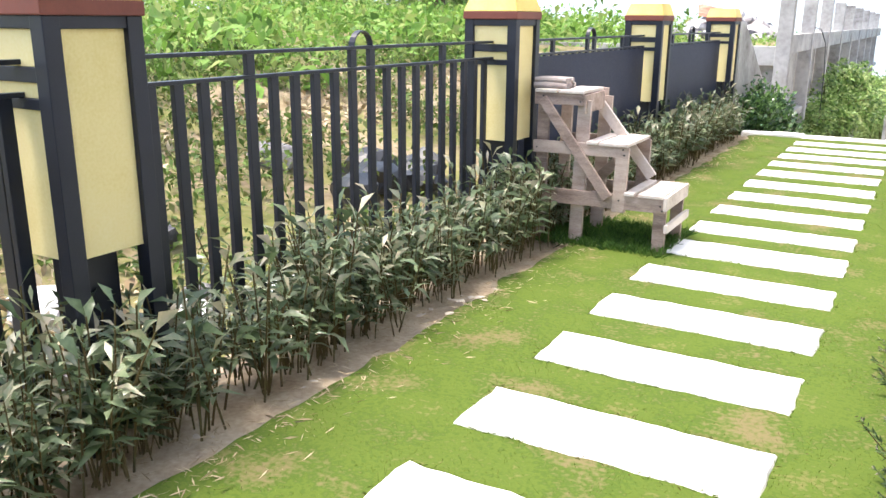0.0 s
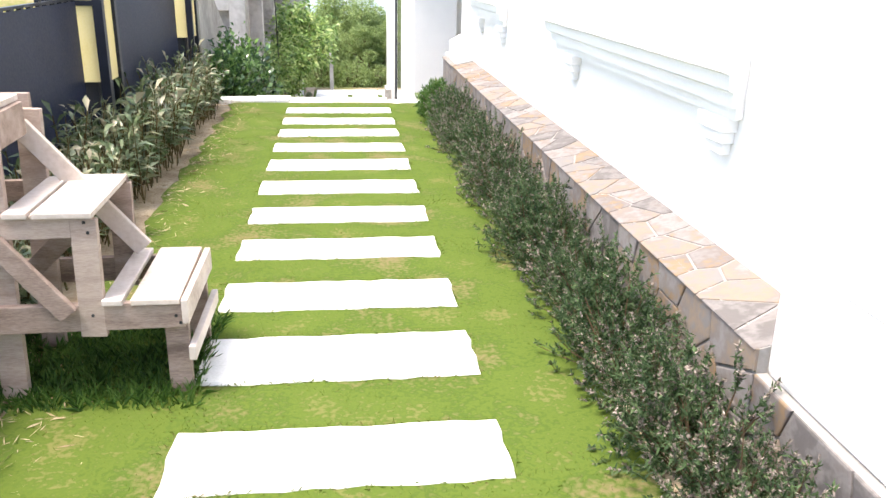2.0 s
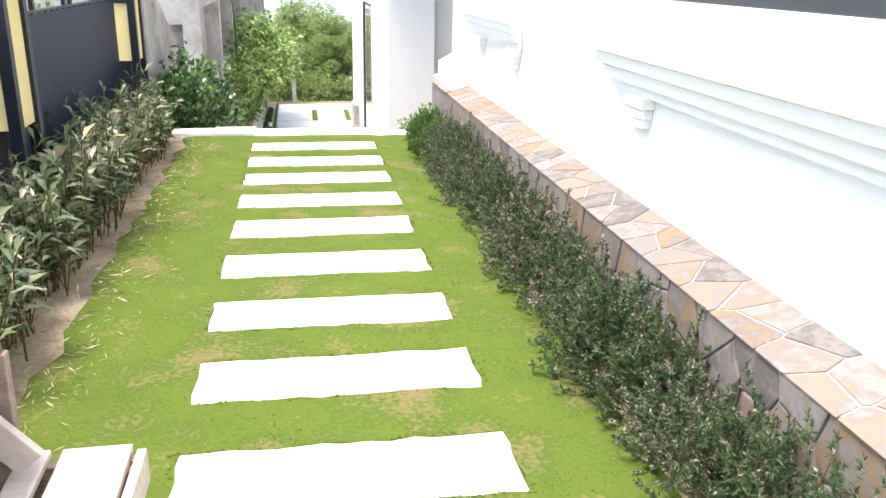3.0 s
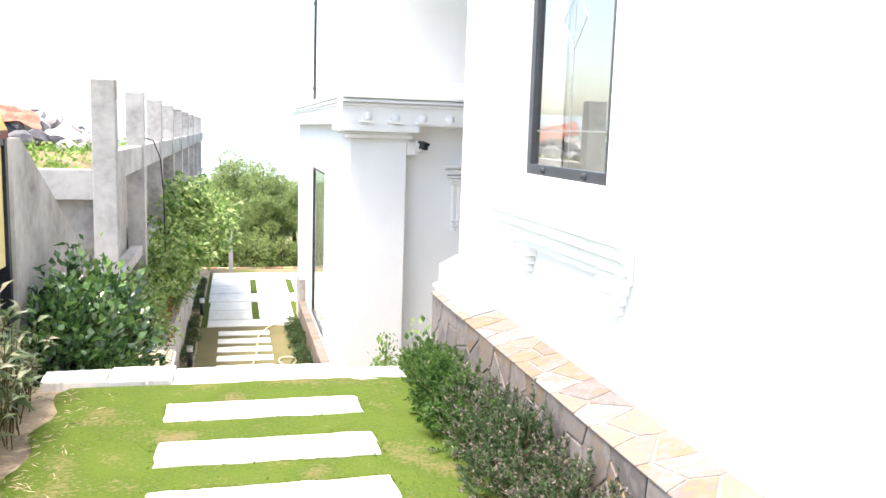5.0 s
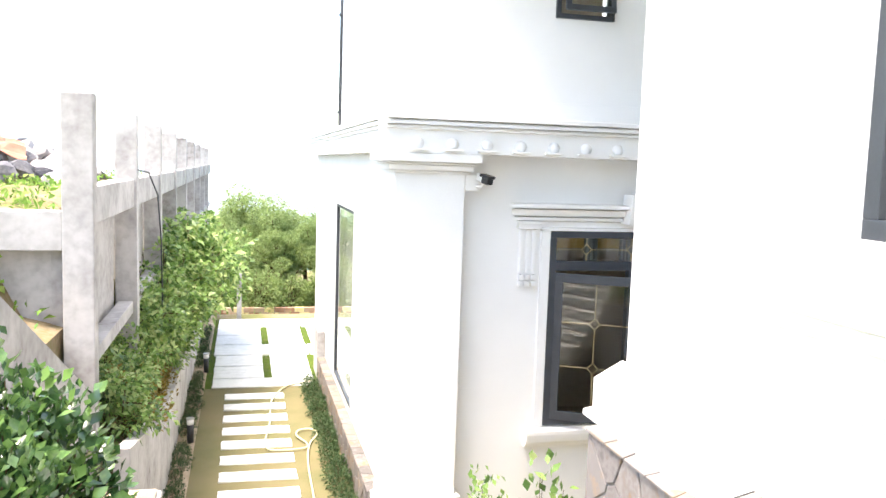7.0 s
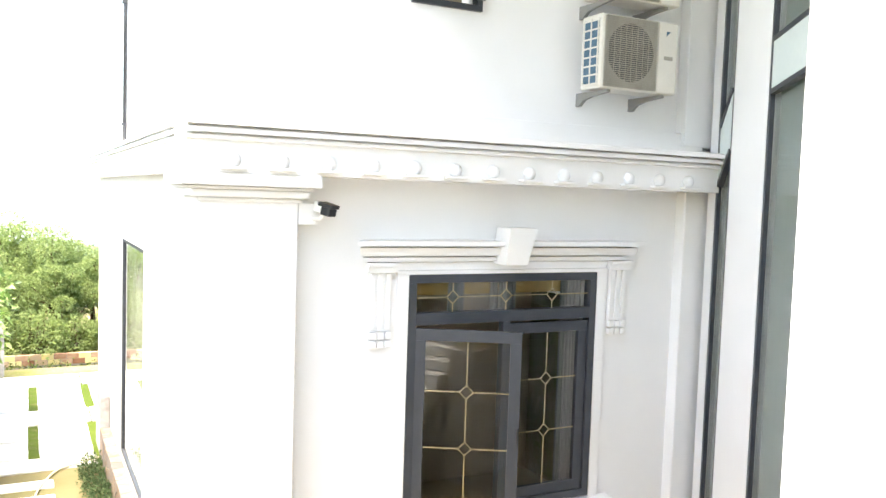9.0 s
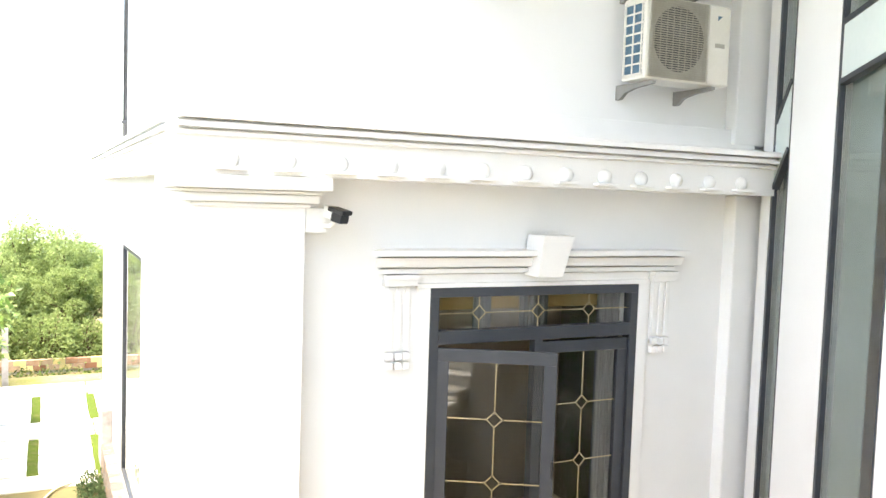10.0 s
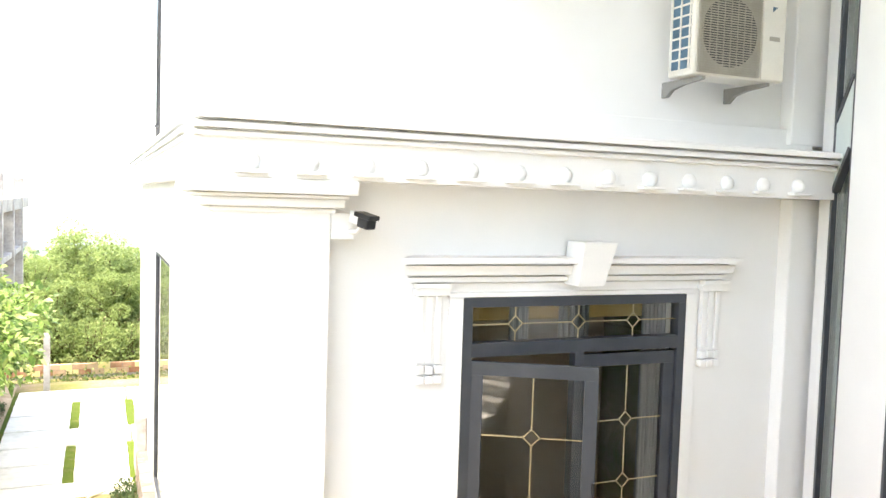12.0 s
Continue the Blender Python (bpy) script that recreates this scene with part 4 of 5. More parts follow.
for k, (a, b) in enumerate(PANES):
    w = thing("window_%d" % (6 + k), "tall charcoal framed stair window with raking transoms", "window", kind="structure")
    place = BAY @ Matrix.Translation((0, 0.03, 0))
    frame_bars(w, a, b, LOW + 0.4, 6.6, 0.045, 0.05, place)
    rake = (0.0, 0.39) if k == 0 else (0.0, 0.14)
    levels = (1.92, 2.58) if k == 0 else (2.82, 3.33)
    for z in levels:
        part("transom", beam(place @ Vector((a + 0.05, 0, z + rake[0])), place @ Vector((b - 0.05, 0, z + rake[1])), 0.075, 0.05, 0.003, side=tuple(BAY.to_3x3() @ Vector((0, 0, 1)))), CHARCOAL, w)
    bm = bmesh.new()
    ring = [(a + 0.05, levels[0]), (b - 0.05, levels[0] + rake[1]), (b - 0.05, levels[1] + rake[1]), (a + 0.05, levels[1])]
    sheets = [[bm.verts.new(place @ Vector((u, d, z))) for u, z in ring] for d in (-0.025, 0.015)]
    for q in range(4):
        bm.faces.new((sheets[0][q], sheets[0][(q + 1) % 4], sheets[1][(q + 1) % 4], sheets[1][q]))
    bm.faces.new(sheets[0][::-1])
    bm.faces.new(sheets[1])
    bmesh.ops.recalc_face_normals(bm, faces=bm.faces)
    part("spandrel", bm, FROST, w)
    pane(w, a + 0.055, b - 0.055, LOW + 0.455, 6.545, place @ Matrix.Translation((0, 0.03, 0)))
    # Added sheet behind the glass stands in for its pale reflection.
    sheet_end = b - 0.05 if k == 0 else a + 0.58 * (b - a)
    part("veil_sheet", box(a + 0.05, sheet_end, 0.085, 0.093, LOW + 0.45, 6.55, 0, place), PANE_SHEEN, w, "grey-green sheet added for the pane's pale reflection")
    part("lining", box(a - 0.3, b + 0.3, 0.9, 0.93, LOW, 7.0, 0, place), ROOM, w)

# cornice roundels, pilaster capital and base, corner strips
for k in range(13):
    x = 1.11 + 0.4175 * k
    bm = bmesh.new()
    bmesh.ops.create_uvsphere(bm, u_segments=14, v_segments=8, radius=0.072, matrix=Matrix.Translation((x, 19.7, 1.95)) @ Matrix.Diagonal((1, 0.85, 0.95, 1)))
    part("roundel", bm, TRIM, wing, smooth=True)
    part("roundel_ledge", box(x - 0.115, x + 0.115, 19.615, 19.7, 1.868, 1.892, 0.004), TRIM, wing)
for x0, x1, yf, a, b in ((0.87, 1.79, 19.9, 1.595, 1.632), (0.8, 1.84, 19.83, 1.634, 1.7), (0.77, 1.86, 19.79, 1.702, 1.73), (0.7, 1.9, 19.68, 1.732, 1.838)):
    part("capital", box(x0, x1, yf, 20.62, a, b, 0.02), TRIM, wing)
for x0, x1, yf, a, b in ((0.84, 1.82, 19.88, -2.55, -2.4), (0.8, 1.86, 19.84, LOW, -2.552)):
    part("pilaster_base", box(x0, x1, yf, 20.62, a, b, 0.015), TRIM, wing)
for q in range(3):
    part("flute", box(1.08 + 0.2 * q, 1.2 + 0.2 * q, 19.953, 19.96, LOW + 0.7, 1.2, 0.002), TRIM, wing)
part("corner_strip", box(6.42, 6.9, 20.04, 20.2, LOW, 1.84, 0.02), TRIM, wing)
part("upper_corner_strip", box(6.36, 6.9, 20.04, 20.2, 2.36, 8.2, 0.02), TRIM, wing)
part("upper_ledge", box(0.95, 6.6, 20.1, 20.2, 2.34, 2.52, 0.01), TRIM, wing)
pipe = thing("downpipe", "thin dark grey downpipe on the upper wall", "downpipe")
part("pipe", tube([(0.92, 26.03, 1.9), (0.92, 26.03, 7.0)], 0.03, 10), CHARCOAL, pipe, smooth=True)
for z in (2.6, 4.4, 6.2, 7.8):
    part("clip", box(0.87, 0.97, 25.98, 26.08, z, z + 0.04, 0.004), CHARCOAL, pipe)

# security camera
cctv = thing("security_camera", "white boxed security camera with black hood on the pilaster", "camera")
part("junction_box", box(1.765, 1.95, 19.97, 20.12, 1.4, 1.6, 0.012), TRIM, cctv)
part("arm", tube([(1.9, 20.0, 1.46), (1.95, 19.9, 1.46), (1.98, 19.85, 1.52)], 0.018, 8), TRIM, cctv)
aim = Vector((0.42, -0.85, -0.2)).normalized()
side = aim.cross(Vector((0, 0, 1))).normalized()
lift = side.cross(aim)
at = Matrix.Translation((1.975, 19.84, 1.55)) @ Matrix((aim, side, lift)).transposed().to_4x4()
shell = part("body", box(-0.11, 0.0, -0.042, 0.042, -0.04, 0.042, 0.014, at), TRIM, cctv, "white camera body")
part("roof", box(-0.115, -0.035, -0.045, 0.045, 0.043, 0.052, 0.004, at), TRIM, shell)
part("hood", box(-0.05, 0.12, -0.056, 0.056, 0.024, 0.06, 0.008, at), BLACK, shell, "black camera hood")
part("front", box(-0.01, 0.1, -0.05, 0.05, -0.05, 0.026, 0.014, at), BLACK, shell, "black camera front")


# air conditioners
def air_conditioner(z):
    ac = thing("air_conditioner", "ivory outdoor air conditioner on wall brackets", "air conditioner", "stacked outdoor units", at=Matrix.Translation((4.84, 19.68, z)))
    part("body", box(0.0, 1.0, 0.0, 0.34, 0.0, 0.76, 0.018), IVORY, ac)
    cover = part("side_cover", box(0.74, 1.004, -0.012, 0.3, 0.01, 0.75, 0.01), IVORY, ac)
    plate = part("front_plate", box(0.03, 0.72, -0.012, 0.004, 0.02, 0.74, 0.006), GRILLE, ac, "grey-beige fan plate")
    # Flat black disc paints the shade inside the fan opening.
    bm = bmesh.new()
    bmesh.ops.create_cone(bm, cap_ends=True, segments=40, radius1=0.3, radius2=0.3, depth=0.006, matrix=Matrix.Translation((0.37, -0.014, 0.385)) @ Matrix.Rotation(math.pi / 2, 4, "X"))
    part("fan_shade_disc", bm, BLACK, plate, "black disc for the shade in the round fan opening")
    bm = bmesh.new()
    for q in range(34):
        slab(bm, 0.035, 0.715, -0.03, -0.024, 0.03 + 0.0212 * q, 0.04 + 0.0212 * q)
    for q in range(9):
        slab(bm, 0.07 + 0.075 * q, 0.076 + 0.075 * q, -0.024, -0.018, 0.025, 0.735)
    part("fan_grille", bm, GRILLE, plate, "fine beige wire guard")
    part("fan_hub", tube([(0.37, -0.022, 0.385), (0.37, -0.017, 0.385)], 0.045, 16), BLACK, plate)
    fins = part("fin_block", box(-0.004, 0.002, 0.05, 0.31, 0.05, 0.71), FINS, ac, "blue heat exchanger fins")
    for q in range(8):
        part("guard_bar", box(-0.012, -0.002, 0.03, 0.32, 0.04 + 0.093 * q, 0.05 + 0.093 * q + 0.006), IVORY, fins)
    for q in range(3):
        part("guard_bar", box(-0.014, -0.002, 0.05 + 0.12 * q, 0.064 + 0.12 * q, 0.04, 0.72), IVORY, fins)
    part("handle_recess", box(0.82, 0.94, -0.016, -0.01, 0.36, 0.4, 0.004), GRILLE, cover)
    bm = bmesh.new()
    bm.faces.new([bm.verts.new(p) for p in ((0.84, -0.0145, 0.66), (0.9, -0.0145, 0.66), (0.84, -0.0145, 0.61))])
    part("badge", bm, FINS, cover, "small blue triangular badge")
    for x in (0.1, 0.82):
        part("bracket", prism([(-0.02, -0.012), (0.52, -0.012), (0.52, -0.15), (0.46, -0.15), (0.38, -0.09), (0.24, -0.06), (-0.02, -0.04)], x - 0.02, x + 0.02, Matrix.Identity(4)), DULLSTEEL, ac, "dull grey steel bracket")
    return ac


air_conditioner(2.87)
air_conditioner(3.8)

# ---- porch by the start of the walk ----
porch = thing("porch", "terracotta boarded porch with steel nosing and beige fascia", "porch", kind="structure")
for k in range(8):
    part("deck_board", box(0.79, 4.2, 3.86 - 0.205 * (k + 1), 3.86 - 0.205 * k - 0.006, 0.56, 0.6, 0.004), TERRACOTTA, porch)
part("nosing", box(0.755, 0.8, -3.0, 3.96, 0.575, 0.606, 0.006), STEEL, porch)
part("nosing_patch", box(0.75, 0.83, 3.7, 3.83, 0.58, 0.612, 0.004), SLAB, porch, "white repair patch on the nosing")
part("fascia", box(0.77, 0.8, -3.0, 3.96, 0.25, 0.574), BEIGE, porch)
part("deck_core", box(0.8, 4.2, -3.0, 3.95, 0.5, 0.558), MORTAR, porch)
for a, b, c, d, e, f in ((0.79, 1.7, 4.0, 5.354, 0.402, 0.76), (0.85, 1.64, 4.06, 5.2, 0.762, 0.86), (0.9, 1.58, 4.12, 4.86, 0.862, 7.15)):
    part("column", box(a, b, c, d, e, f, 0.025), WHITE, porch)
part("porch_roof", box(0.6, 4.3, -3.0, 5.0, 3.6, 3.8), WHITE, porch)
part("porch_back_wall", box(4.2, 4.4, -3.0, 4.2, 0.5, 3.6), WHITE, porch)
signpost = thing("metal_stand", "black steel stand with a splayed foot on the porch", "stand")
part("foot", beam((0.94, 4.02, 0.612), (1.35, 3.72, 0.612), 0.09, 0.02), BLACK, signpost)
part("foot", beam((0.98, 3.72, 0.612), (1.3, 4.0, 0.612), 0.06, 0.018), BLACK, signpost)
part("upright", box(1.06, 1.11, 3.85, 3.9, 0.62, 1.7, 0.006), BLACK, signpost)
part("crossbar", beam((1.085, 3.6, 1.55), (1.085, 3.97, 1.6), 0.04, 0.03), BLACK, signpost)


# ---- stone cladding of the plinths ----
def stones(u0, u1, v0, v1, size, seed, gap=0.0055):
    """Irregular stones that tile a rectangle: cells of scattered seeds, shrunk by the joint."""
    rng = random.Random(seed)
    rows = max(1, round((v1 - v0) / (0.6 * size)))
    cols = max(1, round((u1 - u0) / size))
    seeds = [(u0 + (u1 - u0) * (i + 0.5 + rng.uniform(-0.36, 0.36)) / cols, v0 + (v1 - v0) * (k + 0.5 + 0.22 * (-1) ** i + rng.uniform(-0.2, 0.2)) / rows) for i in range(cols) for k in range(rows)]
    for a in seeds:
        poly = [(u0, v0), (u1, v0), (u1, v1), (u0, v1)]
        for b in seeds:
            if b is a or abs(b[0] - a[0]) > 4 * size:
                continue
            nx, ny = b[0] - a[0], b[1] - a[1]
            ln = math.hypot(nx, ny)
            limit = (b[0] ** 2 + b[1] ** 2 - a[0] ** 2 - a[1] ** 2) / 2 - gap * ln
            cut = []
            for p, q in zip(poly, poly[1:] + poly[:1]):
                dp, dq = p[0] * nx + p[1] * ny - limit, q[0] * nx + q[1] * ny - limit
                if dp <= 0:
                    cut.append(p)
                if dp * dq < 0:
                    t = dp / (dp - dq)
                    cut.append((p[0] + (q[0] - p[0]) * t, p[1] + (q[1] - p[1]) * t))
            poly = cut
            if len(poly) < 3:
                break
        if len(poly) >= 3:
            yield poly


def clad(parent, m, u0, u1, v0, v1, size, seed, thick=0.014):
    """Stones on the plane of local x and z, standing out towards local -y."""
    rng = random.Random(seed + 100)
    for poly in stones(u0, u1, v0, v1, size, seed):
        bm = bmesh.new()
        cu, cv = sum(p[0] for p in poly) / len(poly), sum(p[1] for p in poly) / len(poly)
        out = thick * rng.uniform(0.7, 1.3)
        rings = [[bm.verts.new((u + (cu - u) * s, d, v + (cv - v) * s)) for u, v in poly] for d, s in ((0, 0), (-out * 0.75, 0.0), (-out, 0.06))]
        for r0, r1 in zip(rings, rings[1:]):
            for k in range(len(poly)):
                bm.faces.new((r0[k], r0[(k + 1) % len(poly)], r1[(k + 1) % len(poly)], r1[k]))
        bm.faces.new(rings[-1])
        bmesh.ops.transform(bm, matrix=m, verts=bm.verts)
        bmesh.ops.recalc_face_normals(bm, faces=bm.faces)
        part("stone", bm, STONES, parent)


plinth = thing("stone_plinth", "plinth clad in grey, pink and orange irregular stones", "plinth", kind="structure")
part("bed", prism([(0.762, LOW), (0.762, 0.487), (1.004, 0.545), (1.004, LOW)], 5.36, 13.86, Matrix(((0, 1, 0, 0), (1, 0, 0, 0), (0, 0, 1, 0), (0, 0, 0, 1)))), MORTAR, plinth)
part("low_bed", box(0.762, 1.0, 3.97, 5.358, LOW, 0.4), MORTAR, plinth)
FACE = Matrix(((0, 1, 0, 0.762), (1, 0, 0, 0), (0, 0, 1, 0), (0, 0, 0, 1)))
TOP = Matrix(((0, 0, 1, 0.0), (1, 0, 0, 0), (0, -1, 0.24, 0.487 - 0.24 * 0.762), (0, 0, 0, 1)))
clad(plinth, FACE, 5.36, 13.86, 0.0, 0.487, 0.27, 3, 0.011)
clad(plinth, FACE, 3.97, 5.355, 0.0, 0.4, 0.27, 21, 0.011)
clad(plinth, TOP, 5.365, 12.88, 0.745, 0.996, 0.23, 8, 0.005)
clad(plinth, TOP, 12.885, 13.86, 0.737, 0.8, 0.2, 18, 0.012)
clad(plinth, Matrix.Translation((0, 13.86, 0)) @ Matrix.Diagonal((1, -1, 1, 1)), 0.765, 0.98, -1.2, 0.48, 0.2, 12, 0.02)

# ---- lower garden ----
for k in range(12):
    y = 18.94 + 0.72 * k
    single("stepping_stone", worn_slab(-1.17, 0.0, y, y + 0.38, LOW - 0.1, LOW + 0.012, 70 + k), SLAB, "white rectangular stepping stone in the dry lower lawn", "stepping stone")["group"] = "stepping stones of the lower lawn"
terrace = thing("paved_court", "white slab paving with thin grass strips", "paving", kind="structure")
k = 90
for y0, y1, splits in ((27.75, 28.45, ((-1.45, 0.72),)), (28.48, 29.55, ((-1.45, -0.36), (-0.18, 0.7), (0.9, 1.6))), (29.58, 30.64, ((-1.45, -0.36), (-0.18, 0.7), (0.9, 1.6))), (30.67, 31.8, ((-1.5, 0.8), (0.83, 1.7))), (31.83, 33.0, ((-1.5, -0.34), (-0.16, 0.76), (0.95, 3.0))), (33.03, 34.1, ((-1.5, -0.34), (-0.16, 0.76), (0.95, 3.0))), (34.13, 35.3, ((-1.5, 0.8), (0.83, 3.0)))):
    for a, b in splits:
        k += 1
        part("slab", worn_slab(a, b, y0 + 0.02, y1 - 0.02, LOW - 0.1, LOW + 0.01, k), SLAB, terrace)
kerb = thing("stone_kerb", "low grey stone clad kerb along the wing", "kerb", kind="structure")
part("bed", box(0.78, 0.95, 20.65, 28.2, LOW - 0.05, -2.6), MORTAR, kerb)
clad(kerb, Matrix(((0, 1, 0, 0.78), (1, 0, 0, 0), (0, 0, 1, 0), (0, 0, 0, 1))), 20.65, 28.2, LOW, -2.6, 0.3, 31, 0.015)
clad(kerb, Matrix(((0, 0, 1, 0.0), (1, 0, 0, 0), (0, -1, 0, -2.6), (0, 0, 0, 1))), 20.65, 28.2, 0.77, 0.94, 0.28, 33, 0.012)
single("stone_block", box(0.78, 0.94, 28.3, 29.2, LOW - 0.02, -2.05, 0.02), CONCRETE, "grey stone block against the wing's wall", "stone block")


def bollard(x, y):
    b = thing("bollard_lamp", "short black bollard lamp with a pale top", "lamp", "bollard lamps", at=Matrix.Translation((x, y, LOW)))
    post = part("post", tube([(0, 0, -0.05), (0, 0, 0.3)], 0.055, 14), BLACK, b, smooth=True)
    part("diffuser", tube([(0, 0, 0.3), (0, 0, 0.39)], 0.058, 14), TRIM, post, "pale diffuser ring", smooth=True)
    part("lid", tube([(0, 0, 0.39), (0, 0, 0.41)], 0.068, 14), STEEL, post)


bollard(-1.68, 24.45)
bollard(-1.62, 29.2)
path = [(0.16, 19.5), (0.17, 21.6), (0.2, 23.2), (0.3, 24.0), (0.45, 24.45), (0.36, 24.75), (0.14, 24.68), (0.1, 24.4), (0.24, 24.0), (0.2, 23.78), (-0.1, 23.72), (-0.4, 23.8), (-0.44, 24.2), (-0.34, 25.2), (-0.27, 26.5), (-0.1, 27.2), (0.1, 27.65), (0.5, 27.95), (0.78, 28.1)]
pts = []
for a, b, c, d in zip([path[0]] + path, path, path[1:], path[2:] + [path[-1]]):
    for q in range(6):
        t = q / 6
        pts.append(tuple(0.5 * (2 * b[i] + (c[i] - a[i]) * t + (2 * a[i] - 5 * b[i] + 4 * c[i] - d[i]) * t * t + (3 * b[i] - a[i] - 3 * c[i] + d[i]) * t ** 3) for i in (0, 1)) + (LOW + 0.03,))
single("garden_hose", tube(pts, 0.016, 6), HOSE, "cream garden hose lying in a loop over the stones", "hose", smooth=True)

wall_far = thing("road_wall", "low roadside wall of orange and cream painted blocks", "wall", kind="structure")
for row in range(2):
    for k in range(40):
        x = -10 + 0.5 * k + (0.25 if row % 2 else 0)
        part("block", box(x, x + 0.485, 52.0, 52.22, -6.22 + 0.24 * row, -5.99 + 0.24 * row, 0.01), CREAM if (k + row) % 3 == 0 else BRICK, wall_far)
part("mortar", box(-10, 10, 52.02, 52.2, -6.6, -5.76), MORTAR, wall_far)
single("white_post", box(-1.0, -0.86, 35.45, 35.6, LOW - 0.2, LOW + 1.36, 0.01), CONCRETE, "pale square concrete post at the paving's end", "post")

cable = single("hanging_cable", tube([(-2.32, 22.7, 1.5), (-2.2, 23.2, 1.45), (-2.12, 23.7, 1.1), (-2.1, 24.0, 0.4), (-2.1, 24.2, -0.6), (-2.12, 24.3, -1.6)], 0.012, 6), BLACK, "black cable hanging from the concrete frame", "cable")

# ---- planting ----
beds = [bed_shrub(20 + k, "olive green long-leaved shrub in the fence bed") for k in range(6)]
rng = random.Random(11)
places = []
y = 0.1
while y < 13.2:
    for x in (-2.3, -2.12):
        if rng.random() < 0.12:
            continue
        if not (x > -2.1 and 6.0 < y < 6.9 and rng.random() < 0.6):
            places.append((x + rng.uniform(-0.06, 0.06), y + rng.uniform(-0.05, 0.05), -0.02, rng.uniform(0.75, 1.15)))
    y += 0.14
scatter(beds, places)
greens = [sprig_shrub("hedge_shrub", 40 + k, "low dark green feathery hedge shrub with few pink tips", "low hedge along the plinth", LEAF_HEDGE, 0.26, 0.47, 200, 36, 0.026, 5) for k in range(4)]
pinks = [sprig_shrub("hedge_shrub", 46 + k, "low feathery hedge shrub thick with dusky pink tips", "low hedge along the plinth", LEAF_HEDGE, 0.26, 0.44, 200, 26, 0.026, 20) for k in range(3)]
green_places, pink_places = [], []
y = 0.2
while y < 12.3:
    spot = (0.6 + rng.uniform(-0.035, 0.035), y, -0.03, rng.uniform(0.92, 1.14))
    (pink_places if rng.random() < (0.75 if y > 8.6 else 0.22) else green_places).append(spot)
    y += rng.uniform(0.24, 0.3)
scatter(greens, green_places)
scatter(pinks, pink_places)
ferns = [sprig_shrub("fern_shrub", 60 + k, "feathery fresh green shrub at the hedge's end", "ferns", LEAF_FERN, 0.27, 0.42, 190, 34, 0.036, 1) for k in range(3)]
scatter(ferns, [(0.56, 11.75, -0.03, 0.8), (0.5, 12.1, -0.03, 0.85), (0.54, 12.45, -0.03, 0.95), (0.58, 12.75, -0.03, 0.78), (0.56, 13.05, -0.03, 0.72), (0.62, 13.3, -0.03, 0.66), (0.55, 13.42, -0.03, 0.55), (-1.55, 13.95, -0.42, 0.9), (-1.75, 13.9, -0.42, 1.0)])
big = [mound_shrub("glossy_bush", 70 + k, "glossy dark green broad-leaved bush by the steps", "", LEAF_GLOSSY, 0.54, 1.12, 3600, 0.11, 0.55, inner=0.4) for k in range(2)]
scatter(big, [(-1.98, 14.75, -0.42, 0.88), (-2.04, 14.15, -0.42, 0.8)])
corner = [mound_shrub("corner_shrub", 75, "light green leafy shrub by the house corner", "", LEAF_LIGHT, 0.24, 0.8, 480, 0.08, 0.5, inner=0.35)]
scatter(corner, [(0.8, 14.5, -0.83, 1.02), (0.56, 14.75, -0.83, 0.78), (0.62, 15.1, -0.83, 0.72)])
lights = [tree("planter_shrub", 80 + k, "tall light green shrub in the raised planter", LEAF_LIGHT, 1.95, 0.82, 2300, 0.115, "planter shrubs", "shrub") for k in range(4)]
scatter(lights, [(-2.5, 21.0, -2.1, 0.85), (-2.5, 22.3, -2.1, 0.8), (-2.5, 23.4, -2.1, 0.95), (-2.45, 24.4, -2.1, 1.0), (-2.35, 25.4, -2.15, 1.1), (-2.2, 26.4, -2.2, 1.2), (-2.05, 27.4, -2.2, 1.35), (-1.9, 28.4, -2.2, 1.4), (-1.9, 29.4, -2.2, 1.25), (-1.9, 30.4, -2.2, 1.35), (-1.95, 31.5, -2.2, 1.3), (-2.1, 32.6, -2.2, 1.1), (-2.25, 19.9, -1.9, 0.7)])
fills = [mound_shrub("planter_bush", 85 + k, "dense green bush low in the raised planter", "planter bushes", LEAF_LIGHT, 0.6, 0.62, 1100, 0.1, 0.55, inner=0.4, lift=0.45) for k in range(2)]
scatter(fills, [(-2.25, 25.4 + 1.1 * k, -2.1, 0.9 + 0.1 * (k % 3)) for k in range(7)])
rusts = [mound_shrub("rusty_shrub", 90 + k, "rusty yellow-leaved shrub in the raised planter", "planter shrubs", LEAF_RUST, 0.42, 0.75, 1000, 0.075, 0.5, inner=0.35) for k in range(2)]
scatter(rusts, [(-2.3, 21.4, -1.9, 1.1), (-2.3, 22.3, -2.0, 1.1), (-2.35, 20.4, -1.6, 1.0), (-2.3, 23.3, -2.05, 0.95), (-2.3, 24.3, -2.1, 0.9)])
lows = [mound_shrub("edging_shrub", 95 + k, "small dark green edging shrub in the lower garden", "lower edging", LEAF_HEDGE, 0.2, 0.24, 500, 0.05, 0.45, twigs=12) for k in range(3)]
scatter(lows, [(0.6 + rng.uniform(-0.04, 0.04), 19.2 + 0.32 * k, LOW - 0.02, rng.uniform(0.8, 1.2)) for k in range(27)] + [(-1.76 + rng.uniform(-0.04, 0.04), 19.2 + 0.4 * k, LOW - 0.02, rng.uniform(0.5, 0.85)) for k in range(38) if abs(19.2 + 0.4 * k - 24.45) > 0.25 and abs(19.2 + 0.4 * k - 29.2) > 0.25])

